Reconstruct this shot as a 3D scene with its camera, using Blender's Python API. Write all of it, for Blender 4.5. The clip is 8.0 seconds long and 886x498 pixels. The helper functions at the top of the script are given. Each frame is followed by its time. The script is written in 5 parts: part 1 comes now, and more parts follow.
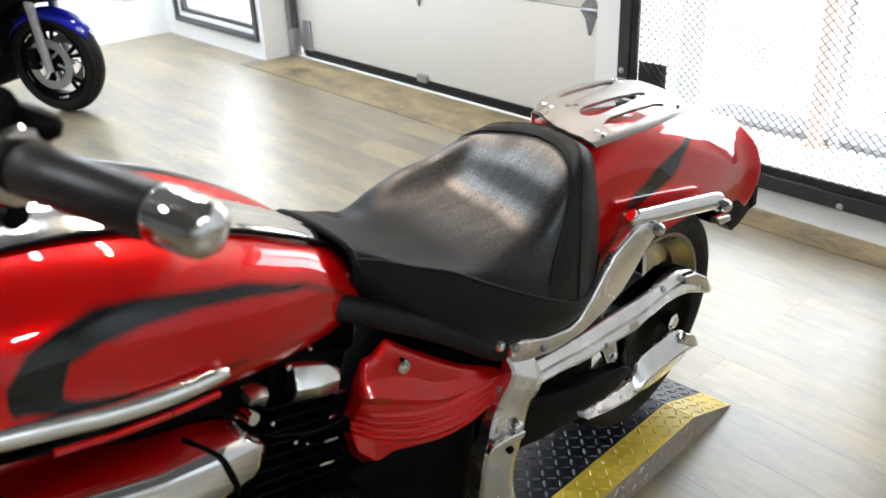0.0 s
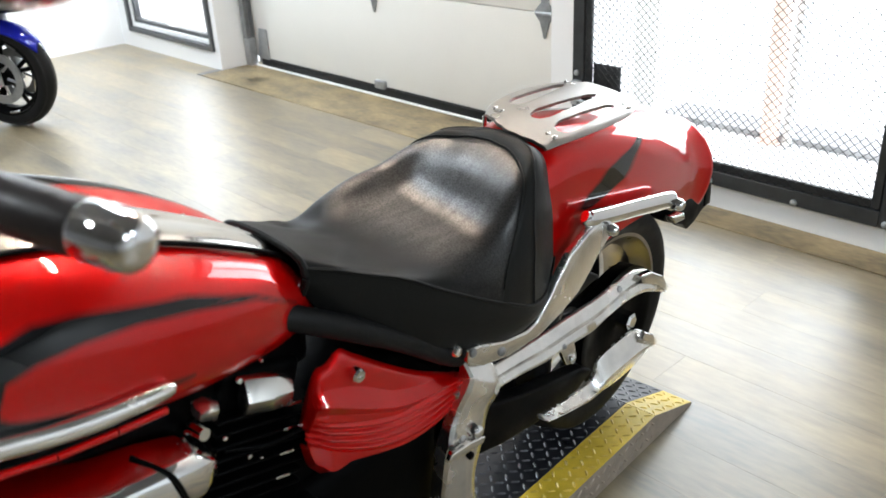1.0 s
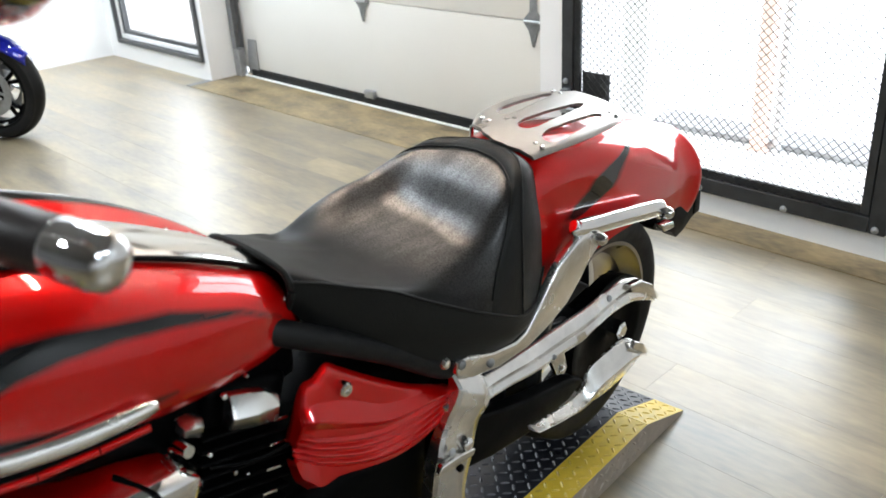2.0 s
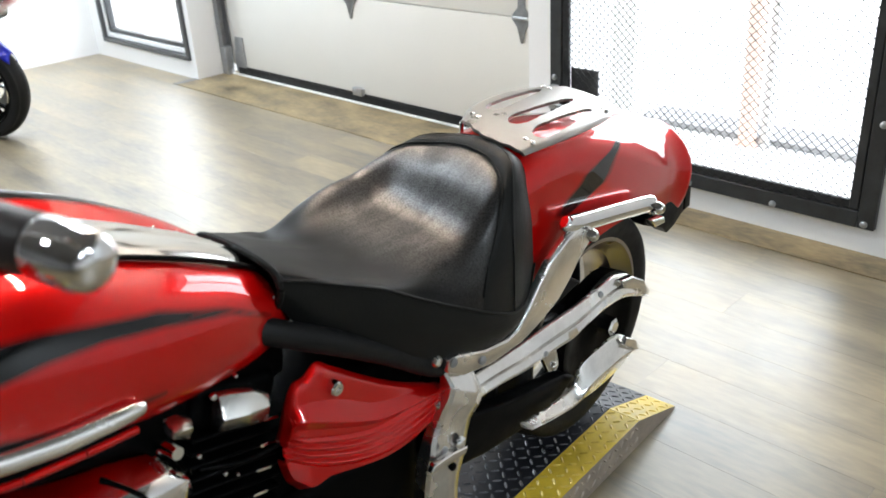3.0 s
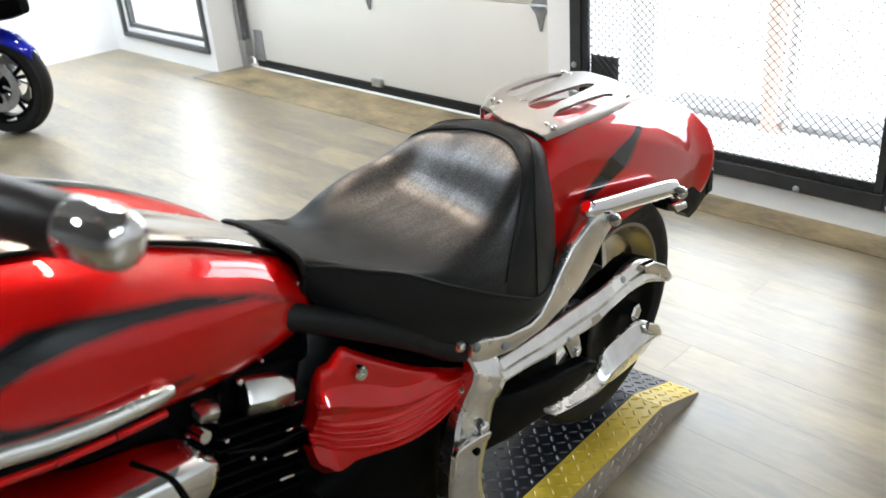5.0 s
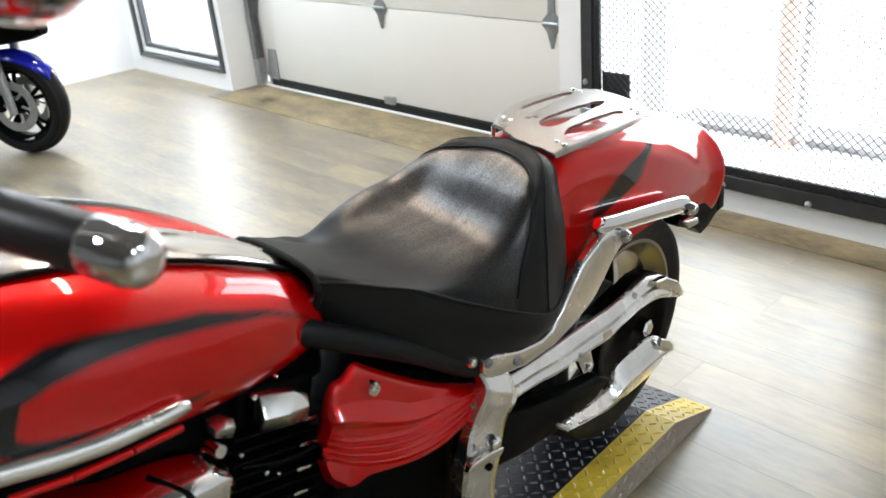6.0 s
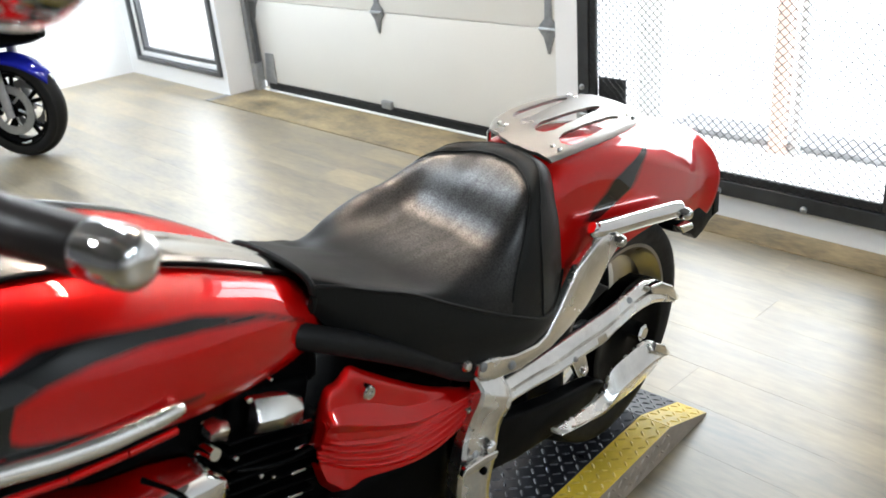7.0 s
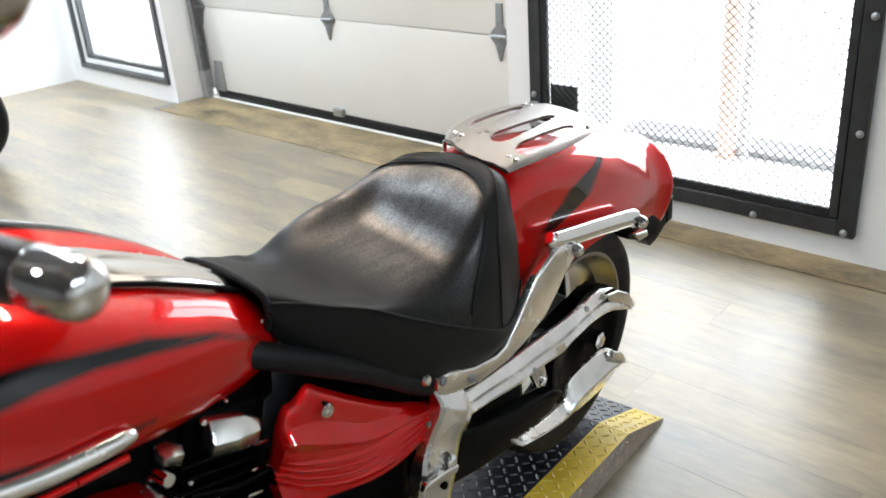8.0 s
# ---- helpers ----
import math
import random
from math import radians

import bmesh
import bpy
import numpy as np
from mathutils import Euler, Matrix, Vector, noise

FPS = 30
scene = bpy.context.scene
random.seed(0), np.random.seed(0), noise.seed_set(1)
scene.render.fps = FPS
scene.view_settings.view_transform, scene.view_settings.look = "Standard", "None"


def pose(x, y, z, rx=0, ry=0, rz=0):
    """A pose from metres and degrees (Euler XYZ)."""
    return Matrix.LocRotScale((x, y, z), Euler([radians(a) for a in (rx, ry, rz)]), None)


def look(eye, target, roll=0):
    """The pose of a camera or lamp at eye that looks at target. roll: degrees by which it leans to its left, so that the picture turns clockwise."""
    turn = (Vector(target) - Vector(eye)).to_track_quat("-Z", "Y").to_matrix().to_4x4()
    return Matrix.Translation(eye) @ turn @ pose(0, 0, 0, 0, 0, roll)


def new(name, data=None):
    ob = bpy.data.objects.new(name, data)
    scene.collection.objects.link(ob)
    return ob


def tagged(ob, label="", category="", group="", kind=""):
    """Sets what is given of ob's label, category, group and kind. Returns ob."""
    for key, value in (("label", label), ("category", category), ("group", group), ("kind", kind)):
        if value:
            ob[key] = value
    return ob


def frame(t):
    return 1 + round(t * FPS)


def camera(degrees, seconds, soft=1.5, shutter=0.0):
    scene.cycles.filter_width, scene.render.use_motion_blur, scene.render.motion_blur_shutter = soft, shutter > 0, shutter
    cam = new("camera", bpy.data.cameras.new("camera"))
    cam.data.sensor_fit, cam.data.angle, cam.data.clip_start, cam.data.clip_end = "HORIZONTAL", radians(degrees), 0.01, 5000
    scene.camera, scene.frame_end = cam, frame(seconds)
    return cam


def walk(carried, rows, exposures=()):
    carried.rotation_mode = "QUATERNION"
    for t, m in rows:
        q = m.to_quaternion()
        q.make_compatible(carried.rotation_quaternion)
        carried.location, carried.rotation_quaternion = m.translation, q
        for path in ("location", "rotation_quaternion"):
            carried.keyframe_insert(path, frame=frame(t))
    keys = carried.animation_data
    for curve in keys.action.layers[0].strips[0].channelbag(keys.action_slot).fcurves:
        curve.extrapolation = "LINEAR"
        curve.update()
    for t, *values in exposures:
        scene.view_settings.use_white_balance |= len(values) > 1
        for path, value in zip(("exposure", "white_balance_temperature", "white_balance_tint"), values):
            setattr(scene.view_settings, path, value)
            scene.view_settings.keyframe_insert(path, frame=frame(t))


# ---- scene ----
# camera and its walk: seconds, place in metres, turn in degrees
cam = camera(53.98, 8.0, soft=1.6)
PATH = [
    (0.0, 0.0034, -0.0360, 1.4746, 64.138, 2.237, 48.811),
    (0.5, 0.0104, -0.0193, 1.4743, 64.694, 2.638, 46.350),
    (1.0, 0.0127, -0.0141, 1.4709, 64.380, 2.747, 46.107),
    (1.5, 0.0133, -0.0053, 1.4726, 64.860, 2.991, 45.806),
    (3.0, 0.0014, 0.0062, 1.4647, 64.691, 3.124, 44.622),
    (3.5, -0.0023, 0.0101, 1.4633, 64.672, 3.545, 44.263),
    (4.0, -0.0051, 0.0105, 1.4607, 64.538, 3.779, 44.457),
    (4.5, -0.0058, 0.0067, 1.4561, 64.196, 3.563, 44.795),
    (5.0, 0.0029, -0.0023, 1.4563, 64.211, 4.193, 45.557),
    (6.5, 0.0185, -0.0106, 1.4655, 65.663, 4.616, 46.313),
    (7.0, 0.0215, -0.0110, 1.4646, 65.634, 4.501, 46.171),
    (7.5, 0.0115, -0.0006, 1.4608, 64.852, 4.532, 44.738),
    (8.0, 0.0001, -0.0006, 1.4684, 65.766, 3.938, 43.017),
]
walk(cam, [(t, pose(x, y, z, rx, ry, rz)) for t, x, y, z, rx, ry, rz in PATH])
cam.data.dof.use_dof = True
cam.data.dof.focus_distance = 2.2
cam.data.dof.aperture_fstop = 5.6

# ---- world and light ----
world = bpy.data.worlds.new("world")
scene.world = world
world.use_nodes = True
wn = world.node_tree.nodes
sky = wn.new("ShaderNodeTexSky")
sky.sky_type, sky.sun_disc = "NISHITA", False
sky.sun_elevation, sky.sun_rotation = radians(35), radians(200)
wn["Background"].inputs[1].default_value = 0.12
world.node_tree.links.new(sky.outputs[0], wn["Background"].inputs[0])
scene.view_settings.exposure = 0.70
SUN_DIR = (0.25, 0.75, -0.62)
sun = new("sun", bpy.data.lights.new("sun", "SUN"))
sun.data.energy, sun.data.angle, sun.data.color = 3.0, radians(0.5), (1.0, 0.95, 0.88)
sun.matrix_world = look((-3, -9, 9), (-3 + SUN_DIR[0], -9 + SUN_DIR[1], 9 + SUN_DIR[2]))


def daylight(x, y, z, w, h, watts):
    """The sky's light that comes in by the upper part of an opening of the north wall."""
    a = new("daylight", bpy.data.lights.new("daylight", "AREA"))
    a.data.shape, a.data.size, a.data.size_y, a.data.energy, a.data.color = "RECTANGLE", w, h, watts, (0.90, 0.96, 1.0)
    a.matrix_world = look((x, y, z), (x, 0.0, z - 0.9))


daylight(-6.32, 3.30, 1.45, 1.05, 0.75, 8)

# ---- materials ----
def pm(name, color, rough=0.5, metal=0.0, vary=0.12, scale=9.0, fine=90.0, bump=0.0, bscale=120.0, coat=0.0, rvary=0.08, rand=0.0, stretch=(1, 1, 1), spec=0.5):
    """A principled material: colour varied at two scales, varied gloss, fine relief."""
    m = bpy.data.materials.new(name)
    m.use_nodes = True
    nt = m.node_tree
    n, l = nt.nodes, nt.links
    b = n["Principled BSDF"]
    tc = n.new("ShaderNodeTexCoord")
    mp = n.new("ShaderNodeMapping")
    mp.inputs["Scale"].default_value = stretch
    l.new(tc.outputs["Object"], mp.inputs[0])
    vec = mp.outputs[0]
    if rand:
        oi = n.new("ShaderNodeObjectInfo")
        add = n.new("ShaderNodeVectorMath")
        add.operation = "MULTIPLY_ADD"
        cmb = n.new("ShaderNodeCombineXYZ")
        for i in range(3):
            l.new(oi.outputs["Random"], cmb.inputs[i])
        add.inputs[1].default_value = (37.0, 53.0, 71.0)
        l.new(cmb.outputs[0], add.inputs[0])
        l.new(vec, add.inputs[2])
        vec = add.outputs[0]
    big = n.new("ShaderNodeTexNoise")
    big.inputs["Scale"].default_value, big.inputs["Detail"].default_value = scale, 5.0
    sm = n.new("ShaderNodeTexNoise")
    sm.inputs["Scale"].default_value, sm.inputs["Detail"].default_value = fine, 3.0
    l.new(vec, big.inputs["Vector"])
    l.new(vec, sm.inputs["Vector"])
    mixv = n.new("ShaderNodeMath")
    mixv.operation = "MULTIPLY_ADD"
    l.new(sm.outputs["Fac"], mixv.inputs[0])
    mixv.inputs[1].default_value = 0.4
    l.new(big.outputs["Fac"], mixv.inputs[2])
    rng = n.new("ShaderNodeMapRange")
    rng.inputs["From Min"].default_value, rng.inputs["From Max"].default_value = 0.4, 1.0
    rng.inputs["To Min"].default_value, rng.inputs["To Max"].default_value = 1 - vary, 1 + vary
    l.new(mixv.outputs[0], rng.inputs["Value"])
    fac = rng.outputs[0]
    if rand:
        r2 = n.new("ShaderNodeMapRange")
        r2.inputs["To Min"].default_value, r2.inputs["To Max"].default_value = 1 - rand, 1 + rand
        l.new(oi.outputs["Random"], r2.inputs["Value"])
        mul = n.new("ShaderNodeMath")
        mul.operation = "MULTIPLY"
        l.new(fac, mul.inputs[0])
        l.new(r2.outputs[0], mul.inputs[1])
        fac = mul.outputs[0]
    vm = n.new("ShaderNodeVectorMath")
    vm.operation = "SCALE"
    vm.inputs[0].default_value = color
    l.new(fac, vm.inputs["Scale"])
    l.new(vm.outputs[0], b.inputs["Base Color"])
    rr = n.new("ShaderNodeMapRange")
    rr.inputs["From Min"].default_value, rr.inputs["From Max"].default_value = 0.3, 0.7
    rr.inputs["To Min"].default_value, rr.inputs["To Max"].default_value = max(rough - rvary, 0.02), min(rough + rvary, 1)
    l.new(big.outputs["Fac"], rr.inputs["Value"])
    l.new(rr.outputs[0], b.inputs["Roughness"])
    b.inputs["Metallic"].default_value = metal
    b.inputs["Coat Weight"].default_value = coat
    b.inputs["Coat Roughness"].default_value = 0.015
    b.inputs["Specular IOR Level"].default_value = spec
    if bump:
        bt = n.new("ShaderNodeTexNoise")
        bt.inputs["Scale"].default_value, bt.inputs["Detail"].default_value = bscale, 4.0
        l.new(vec, bt.inputs["Vector"])
        bp = n.new("ShaderNodeBump")
        bp.inputs["Strength"].default_value, bp.inputs["Distance"].default_value = bump, 0.002
        l.new(bt.outputs["Fac"], bp.inputs["Height"])
        l.new(bp.outputs[0], b.inputs["Normal"])
    return m


def rubbed(m, color, low, high, centre, size):
    """Adds pale rubbed wear in blotches round a place of the part."""
    nt = m.node_tree
    b = nt.nodes["Principled BSDF"]
    src = b.inputs["Base Color"].links[0].from_socket
    tc = nt.nodes.new("ShaderNodeTexCoord")
    ns = nt.nodes.new("ShaderNodeTexNoise")
    ns.inputs["Scale"].default_value, ns.inputs["Detail"].default_value, ns.inputs["Roughness"].default_value = 26.0, 8.0, 0.7
    nt.links.new(tc.outputs["Object"], ns.inputs["Vector"])
    mp = nt.nodes.new("ShaderNodeMapping")
    mp.inputs["Location"].default_value = [-c / s for c, s in zip(centre, size)]
    mp.inputs["Scale"].default_value = [1 / s for s in size]
    nt.links.new(tc.outputs["Object"], mp.inputs[0])
    ln = nt.nodes.new("ShaderNodeVectorMath")
    ln.operation = "LENGTH"
    nt.links.new(mp.outputs[0], ln.inputs[0])
    fall = nt.nodes.new("ShaderNodeMapRange")
    fall.inputs["From Min"].default_value, fall.inputs["From Max"].default_value = 1.0, 0.35
    nt.links.new(ln.outputs["Value"], fall.inputs["Value"])
    r = nt.nodes.new("ShaderNodeMapRange")
    r.inputs["From Min"].default_value, r.inputs["From Max"].default_value = low, high
    nt.links.new(ns.outputs["Fac"], r.inputs["Value"])
    mu = nt.nodes.new("ShaderNodeMath")
    mu.operation = "MULTIPLY"
    nt.links.new(r.outputs[0], mu.inputs[0])
    nt.links.new(fall.outputs[0], mu.inputs[1])
    mx = nt.nodes.new("ShaderNodeMix")
    mx.data_type = "RGBA"
    nt.links.new(mu.outputs[0], mx.inputs["Factor"])
    nt.links.new(src, mx.inputs["A"])
    mx.inputs["B"].default_value = (*color, 1)
    nt.links.new(mx.outputs["Result"], b.inputs["Base Color"])


def polished_by_wear(m, centre, size, rough):
    """A thin uneven gloss where use has rubbed the surface, round a place of the part."""
    nt = m.node_tree
    b = nt.nodes["Principled BSDF"]
    tc = nt.nodes.new("ShaderNodeTexCoord")
    mp = nt.nodes.new("ShaderNodeMapping")
    mp.inputs["Location"].default_value = [-c / s for c, s in zip(centre, size)]
    mp.inputs["Scale"].default_value = [1 / s for s in size]
    nt.links.new(tc.outputs["Object"], mp.inputs[0])
    ln = nt.nodes.new("ShaderNodeVectorMath")
    ln.operation = "LENGTH"
    nt.links.new(mp.outputs[0], ln.inputs[0])
    fall = nt.nodes.new("ShaderNodeMapRange")
    fall.interpolation_type = "SMOOTHSTEP"
    fall.inputs["From Min"].default_value, fall.inputs["From Max"].default_value = 1.15, 0.6
    nt.links.new(ln.outputs["Value"], fall.inputs["Value"])
    last = fall.outputs[0]
    for scale, detail, low, high, least, turn in ((11.0, 4.0, 0.30, 0.66, 0.80, (1, 1, 1)), (330.0, 4.0, 0.36, 0.60, 0.36, (1, 1, 1)), (70.0, 3.0, 0.36, 0.60, 0.70, (1.0, 0.15, 0.4))):
        st = nt.nodes.new("ShaderNodeMapping")
        st.inputs["Scale"].default_value = turn
        st.inputs["Rotation"].default_value = (0, 0, 0.5)
        nt.links.new(tc.outputs["Object"], st.inputs[0])
        ns = nt.nodes.new("ShaderNodeTexNoise")
        ns.inputs["Scale"].default_value, ns.inputs["Detail"].default_value = scale, detail
        nt.links.new(st.outputs[0], ns.inputs["Vector"])
        r = nt.nodes.new("ShaderNodeMapRange")
        r.inputs["From Min"].default_value, r.inputs["From Max"].default_value = low, high
        r.inputs["To Min"].default_value = least
        nt.links.new(ns.outputs["Fac"], r.inputs["Value"])
        mu = nt.nodes.new("ShaderNodeMath")
        mu.operation = "MULTIPLY"
        nt.links.new(last, mu.inputs[0])
        nt.links.new(r.outputs[0], mu.inputs[1])
        last = mu.outputs[0]
    nt.links.new(last, b.inputs["Coat Weight"])
    b.inputs["Coat Roughness"].default_value = rough
    b.inputs["Coat IOR"].default_value = 1.68
    nt.links.new(b.inputs["Normal"].links[0].from_socket, b.inputs["Coat Normal"])


def glow(name, color, strength):
    m = bpy.data.materials.new(name)
    m.use_nodes = True
    n = m.node_tree.nodes
    n.remove(n["Principled BSDF"])
    e = n.new("ShaderNodeEmission")
    e.inputs[0].default_value, e.inputs[1].default_value = (*color, 1), strength
    m.node_tree.links.new(e.outputs[0], n["Material Output"].inputs[0])
    return m


M_WALL = pm("white_wall_paint", (0.84, 0.838, 0.835), 0.6, vary=0.03, scale=1.5, bump=0.25, bscale=60)
# For the unseen south wall: greyed to darken what the bike reflects.
M_FARWALL = pm("greyed_wall_paint", (0.20, 0.20, 0.205), 0.7, vary=0.05, scale=1.5, bump=0.2, bscale=60)
M_CEIL = pm("dark_ceiling_paint", (0.20, 0.20, 0.205), 0.85, vary=0.1, scale=1.0)
M_DOOR = pm("cream_door_paint", (0.73, 0.71, 0.66), 0.42, vary=0.03, scale=2.0, bump=0.3, bscale=300)
M_STEEL = pm("galvanised_steel", (0.42, 0.43, 0.44), 0.45, 0.8, vary=0.2, scale=30)
M_DARKSTEEL = pm("dark_painted_steel", (0.030, 0.032, 0.034), 0.45, 0.2, vary=0.35, scale=14, bump=0.2)
M_RUST = pm("brown_rubbed_steel", (0.12, 0.085, 0.055), 0.5, 0.4, vary=0.4, scale=25)
M_MESH = pm("black_mesh_steel", (0.022, 0.022, 0.023), 0.5, 0.3, vary=0.3, scale=40)
M_RUBBER = pm("black_rubber", (0.006, 0.006, 0.0063), 0.55, vary=0.25, scale=30, bump=0.2, spec=0.25)
M_PLANK = pm("oak_vinyl_plank", (0.168, 0.128, 0.064), 0.36, vary=0.75, scale=1.9, fine=13, bump=0.05, bscale=30, rand=0.10, stretch=(1.0, 4.0, 4.0), rvary=0.06, spec=0.8)
M_PLANK.node_tree.nodes["Principled BSDF"].inputs["Coat Weight"].default_value = 1.0
M_PLANK.node_tree.nodes["Principled BSDF"].inputs["Coat Roughness"].default_value = 0.57
M_PLANK.node_tree.nodes["Principled BSDF"].inputs["Coat IOR"].default_value = 1.68
M_STRIP = pm("brown_vinyl_strip", (0.225, 0.172, 0.095), 0.42, vary=0.8, scale=4, fine=24, bump=0.1, stretch=(1, 2, 2))
M_SLAB = pm("floor_joint", (0.19, 0.152, 0.09), 0.6)
M_RED = pm("candy_red_paint", (0.60, 0.0018, 0.0016), 0.32, 0.46, vary=0.05, scale=400, fine=900, coat=1.0, rvary=0.02, spec=0.0)
M_RED.node_tree.nodes["Principled BSDF"].inputs["Coat IOR"].default_value = 1.52
M_CHROME = pm("chrome", (0.86, 0.86, 0.86), 0.06, 1.0, vary=0.03, scale=6, rvary=0.03)
M_POLISH = pm("polished_aluminium", (0.82, 0.81, 0.79), 0.13, 1.0, vary=0.06, scale=12, rvary=0.06)
M_CAST = pm("polished_casting", (0.93, 0.915, 0.89), 0.25, 1.0, vary=0.18, scale=14, fine=60, rvary=0.07, bump=0.05, bscale=90)
M_COVER = pm("bead_blasted_cover", (0.90, 0.885, 0.85), 0.24, 1.0, vary=0.06, scale=14, rvary=0.06)
M_CONSOLE = pm("warm_grey_chrome", (0.64, 0.62, 0.59), 0.12, 1.0, vary=0.05, scale=8, rvary=0.05)
M_SATIN = pm("satin_rack_metal", (0.35, 0.337, 0.318), 0.31, 1.0, vary=0.08, scale=15, rvary=0.05)
M_BLACKPLASTIC = pm("black_plastic", (0.0025, 0.0025, 0.0027), 0.38, vary=0.2, scale=30, bump=0.1, spec=0.07)
M_ENGINE = pm("black_engine_enamel", (0.0016, 0.0016, 0.0017), 0.40, 0.0, vary=0.3, scale=25, bump=0.1, spec=0.035)
M_LEATHER = pm("black_seat_vinyl", (0.006, 0.0057, 0.0055), 0.46, vary=0.25, scale=7, fine=160, bump=0.16, bscale=330, rvary=0.05, spec=0.14)
rubbed(M_LEATHER, (0.013, 0.0115, 0.011), 0.45, 0.70, (0.0, 1.0, 0.82), (0.20, 0.16, 0.12))
polished_by_wear(M_LEATHER, (0.0, 1.02, 0.82), (0.28, 0.24, 0.28), 0.29)
M_LEATHERSIDE = pm("matt_seat_vinyl", (0.0105, 0.0108, 0.0100), 0.45, vary=0.2, scale=9, fine=160, bump=0.3, bscale=420, spec=0.14)
M_GRIP = pm("grip_rubber", (0.021, 0.0165, 0.015), 0.42, vary=0.2, scale=30, bump=0.2, spec=0.4)
M_BLUE = pm("blue_bike_paint", (0.010, 0.016, 0.32), 0.3, 0.0, vary=0.06, scale=200, coat=1.0, spec=0.0)
M_WHITEPAINT = pm("white_bike_paint", (0.75, 0.75, 0.75), 0.3, vary=0.04)
M_ZINC = pm("dull_grey_steel", (0.25, 0.255, 0.26), 0.5, 0.5, vary=0.25, scale=25)
M_YELLOW = pm("worn_yellow_paint", (0.62, 0.43, 0.03), 0.42, vary=0.22, scale=9, fine=60, bump=0.1)
M_PLATE = pm("worn_tread_plate", (0.44, 0.375, 0.31), 0.35, 0.5, vary=0.3, scale=10, fine=70)
# Both tread tops are paler than their plates: highlights put into the colour.
M_TREADGREY = pm("highlit_tread_tops", (0.085, 0.088, 0.098), 0.30, 0.4, vary=0.5, scale=14, fine=70)
M_TREADYELLOW = pm("highlit_yellow_tops", (0.68, 0.49, 0.09), 0.30, 0.1, vary=0.35, scale=12, fine=60)
M_DARKPLATE = pm("black_tread_plate", (0.018, 0.019, 0.024), 0.33, 0.35, vary=0.35, scale=9, fine=60)
M_SNOW = pm("bright_concrete", (0.80, 0.80, 0.80), 0.8, vary=0.05, scale=2, bump=0.2)
M_POST = pm("orange_brown_post", (0.84, 0.60, 0.50), 0.5, vary=0.12, scale=6)
M_GREYPOST = pm("pale_grey_post", (0.62, 0.62, 0.61), 0.5, vary=0.06)
M_SKYGLOW = glow("bright_day", (0.88, 0.95, 1.0), 7.2)
M_LAMP = glow("lamp_glow", (0.87, 0.94, 1.0), 105.0)
M_FILLLAMP = glow("fill_lamp_glow", (0.80, 0.91, 1.0), 150.0)
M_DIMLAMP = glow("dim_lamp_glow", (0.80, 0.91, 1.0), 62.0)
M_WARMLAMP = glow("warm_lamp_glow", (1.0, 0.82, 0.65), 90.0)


# ---- shaping helpers ----
def part(name, bm, material, parent, label="", smooth=True):
    """Links a bmesh as one mesh object under a thing or a part."""
    bmesh.ops.recalc_face_normals(bm, faces=bm.faces[:])
    me = bpy.data.meshes.new(name)
    bm.to_mesh(me)
    bm.free()
    for p in me.polygons:
        p.use_smooth = smooth
    if smooth:
        me.set_sharp_from_angle(angle=radians(38))
    me.materials.append(material)
    ob = new(name, me)
    if parent is not None:
        ob.parent = parent
    if label:
        ob["label"] = label
    return ob


def thing(name, m, label, category, group="", kind=""):
    e = new(name)
    e.matrix_world = m
    return tagged(e, label, category, group, kind)


def setting(name, bm, material, label, category, smooth=False):
    return tagged(part(name, bm, material, None, smooth=smooth), label, category, kind="structure")


def box(x0, y0, z0, x1, y1, z1, bevel=0.0, seg=2, bm=None):
    bm = bm or bmesh.new()
    r = bmesh.ops.create_cube(bm, size=1.0)
    vs = r["verts"]
    for v in vs:
        v.co = ((x0 + x1) / 2 + v.co.x * (x1 - x0), (y0 + y1) / 2 + v.co.y * (y1 - y0), (z0 + z1) / 2 + v.co.z * (z1 - z0))
    if bevel:
        es = {e for v in vs for e in v.link_edges}
        bmesh.ops.bevel(bm, geom=list(es), offset=bevel, segments=seg, affect="EDGES", profile=0.6)
    return bm


def spline(pts, n):
    """n points evenly along a Catmull-Rom curve through pts."""
    p = [np.array(q, float) for q in pts]
    p = [2 * p[0] - p[1], *p, 2 * p[-1] - p[-2]]
    out = []
    k = len(p) - 3
    for i in range(n):
        s = i / (n - 1) * k
        j = min(int(s), k - 1)
        t = s - j
        a, b, c, d = p[j:j + 4]
        out.append(0.5 * (2 * b + (c - a) * t + (2 * a - 5 * b + 4 * c - d) * t * t + (3 * b - a - 3 * c + d) * t ** 3))
    return out


def along(xs, ys, x):
    """A smooth value at x of the row of values ys at xs."""
    xs, ys = np.array(xs, float), np.array(ys, float)
    m = np.gradient(ys, xs)
    j = int(np.clip(np.searchsorted(xs, x) - 1, 0, len(xs) - 2))
    h = xs[j + 1] - xs[j]
    t = min(max((x - xs[j]) / h, 0), 1)
    return float((2 * t ** 3 - 3 * t * t + 1) * ys[j] + (t ** 3 - 2 * t * t + t) * h * m[j] + (3 * t * t - 2 * t ** 3) * ys[j + 1] + (t ** 3 - t * t) * h * m[j + 1])


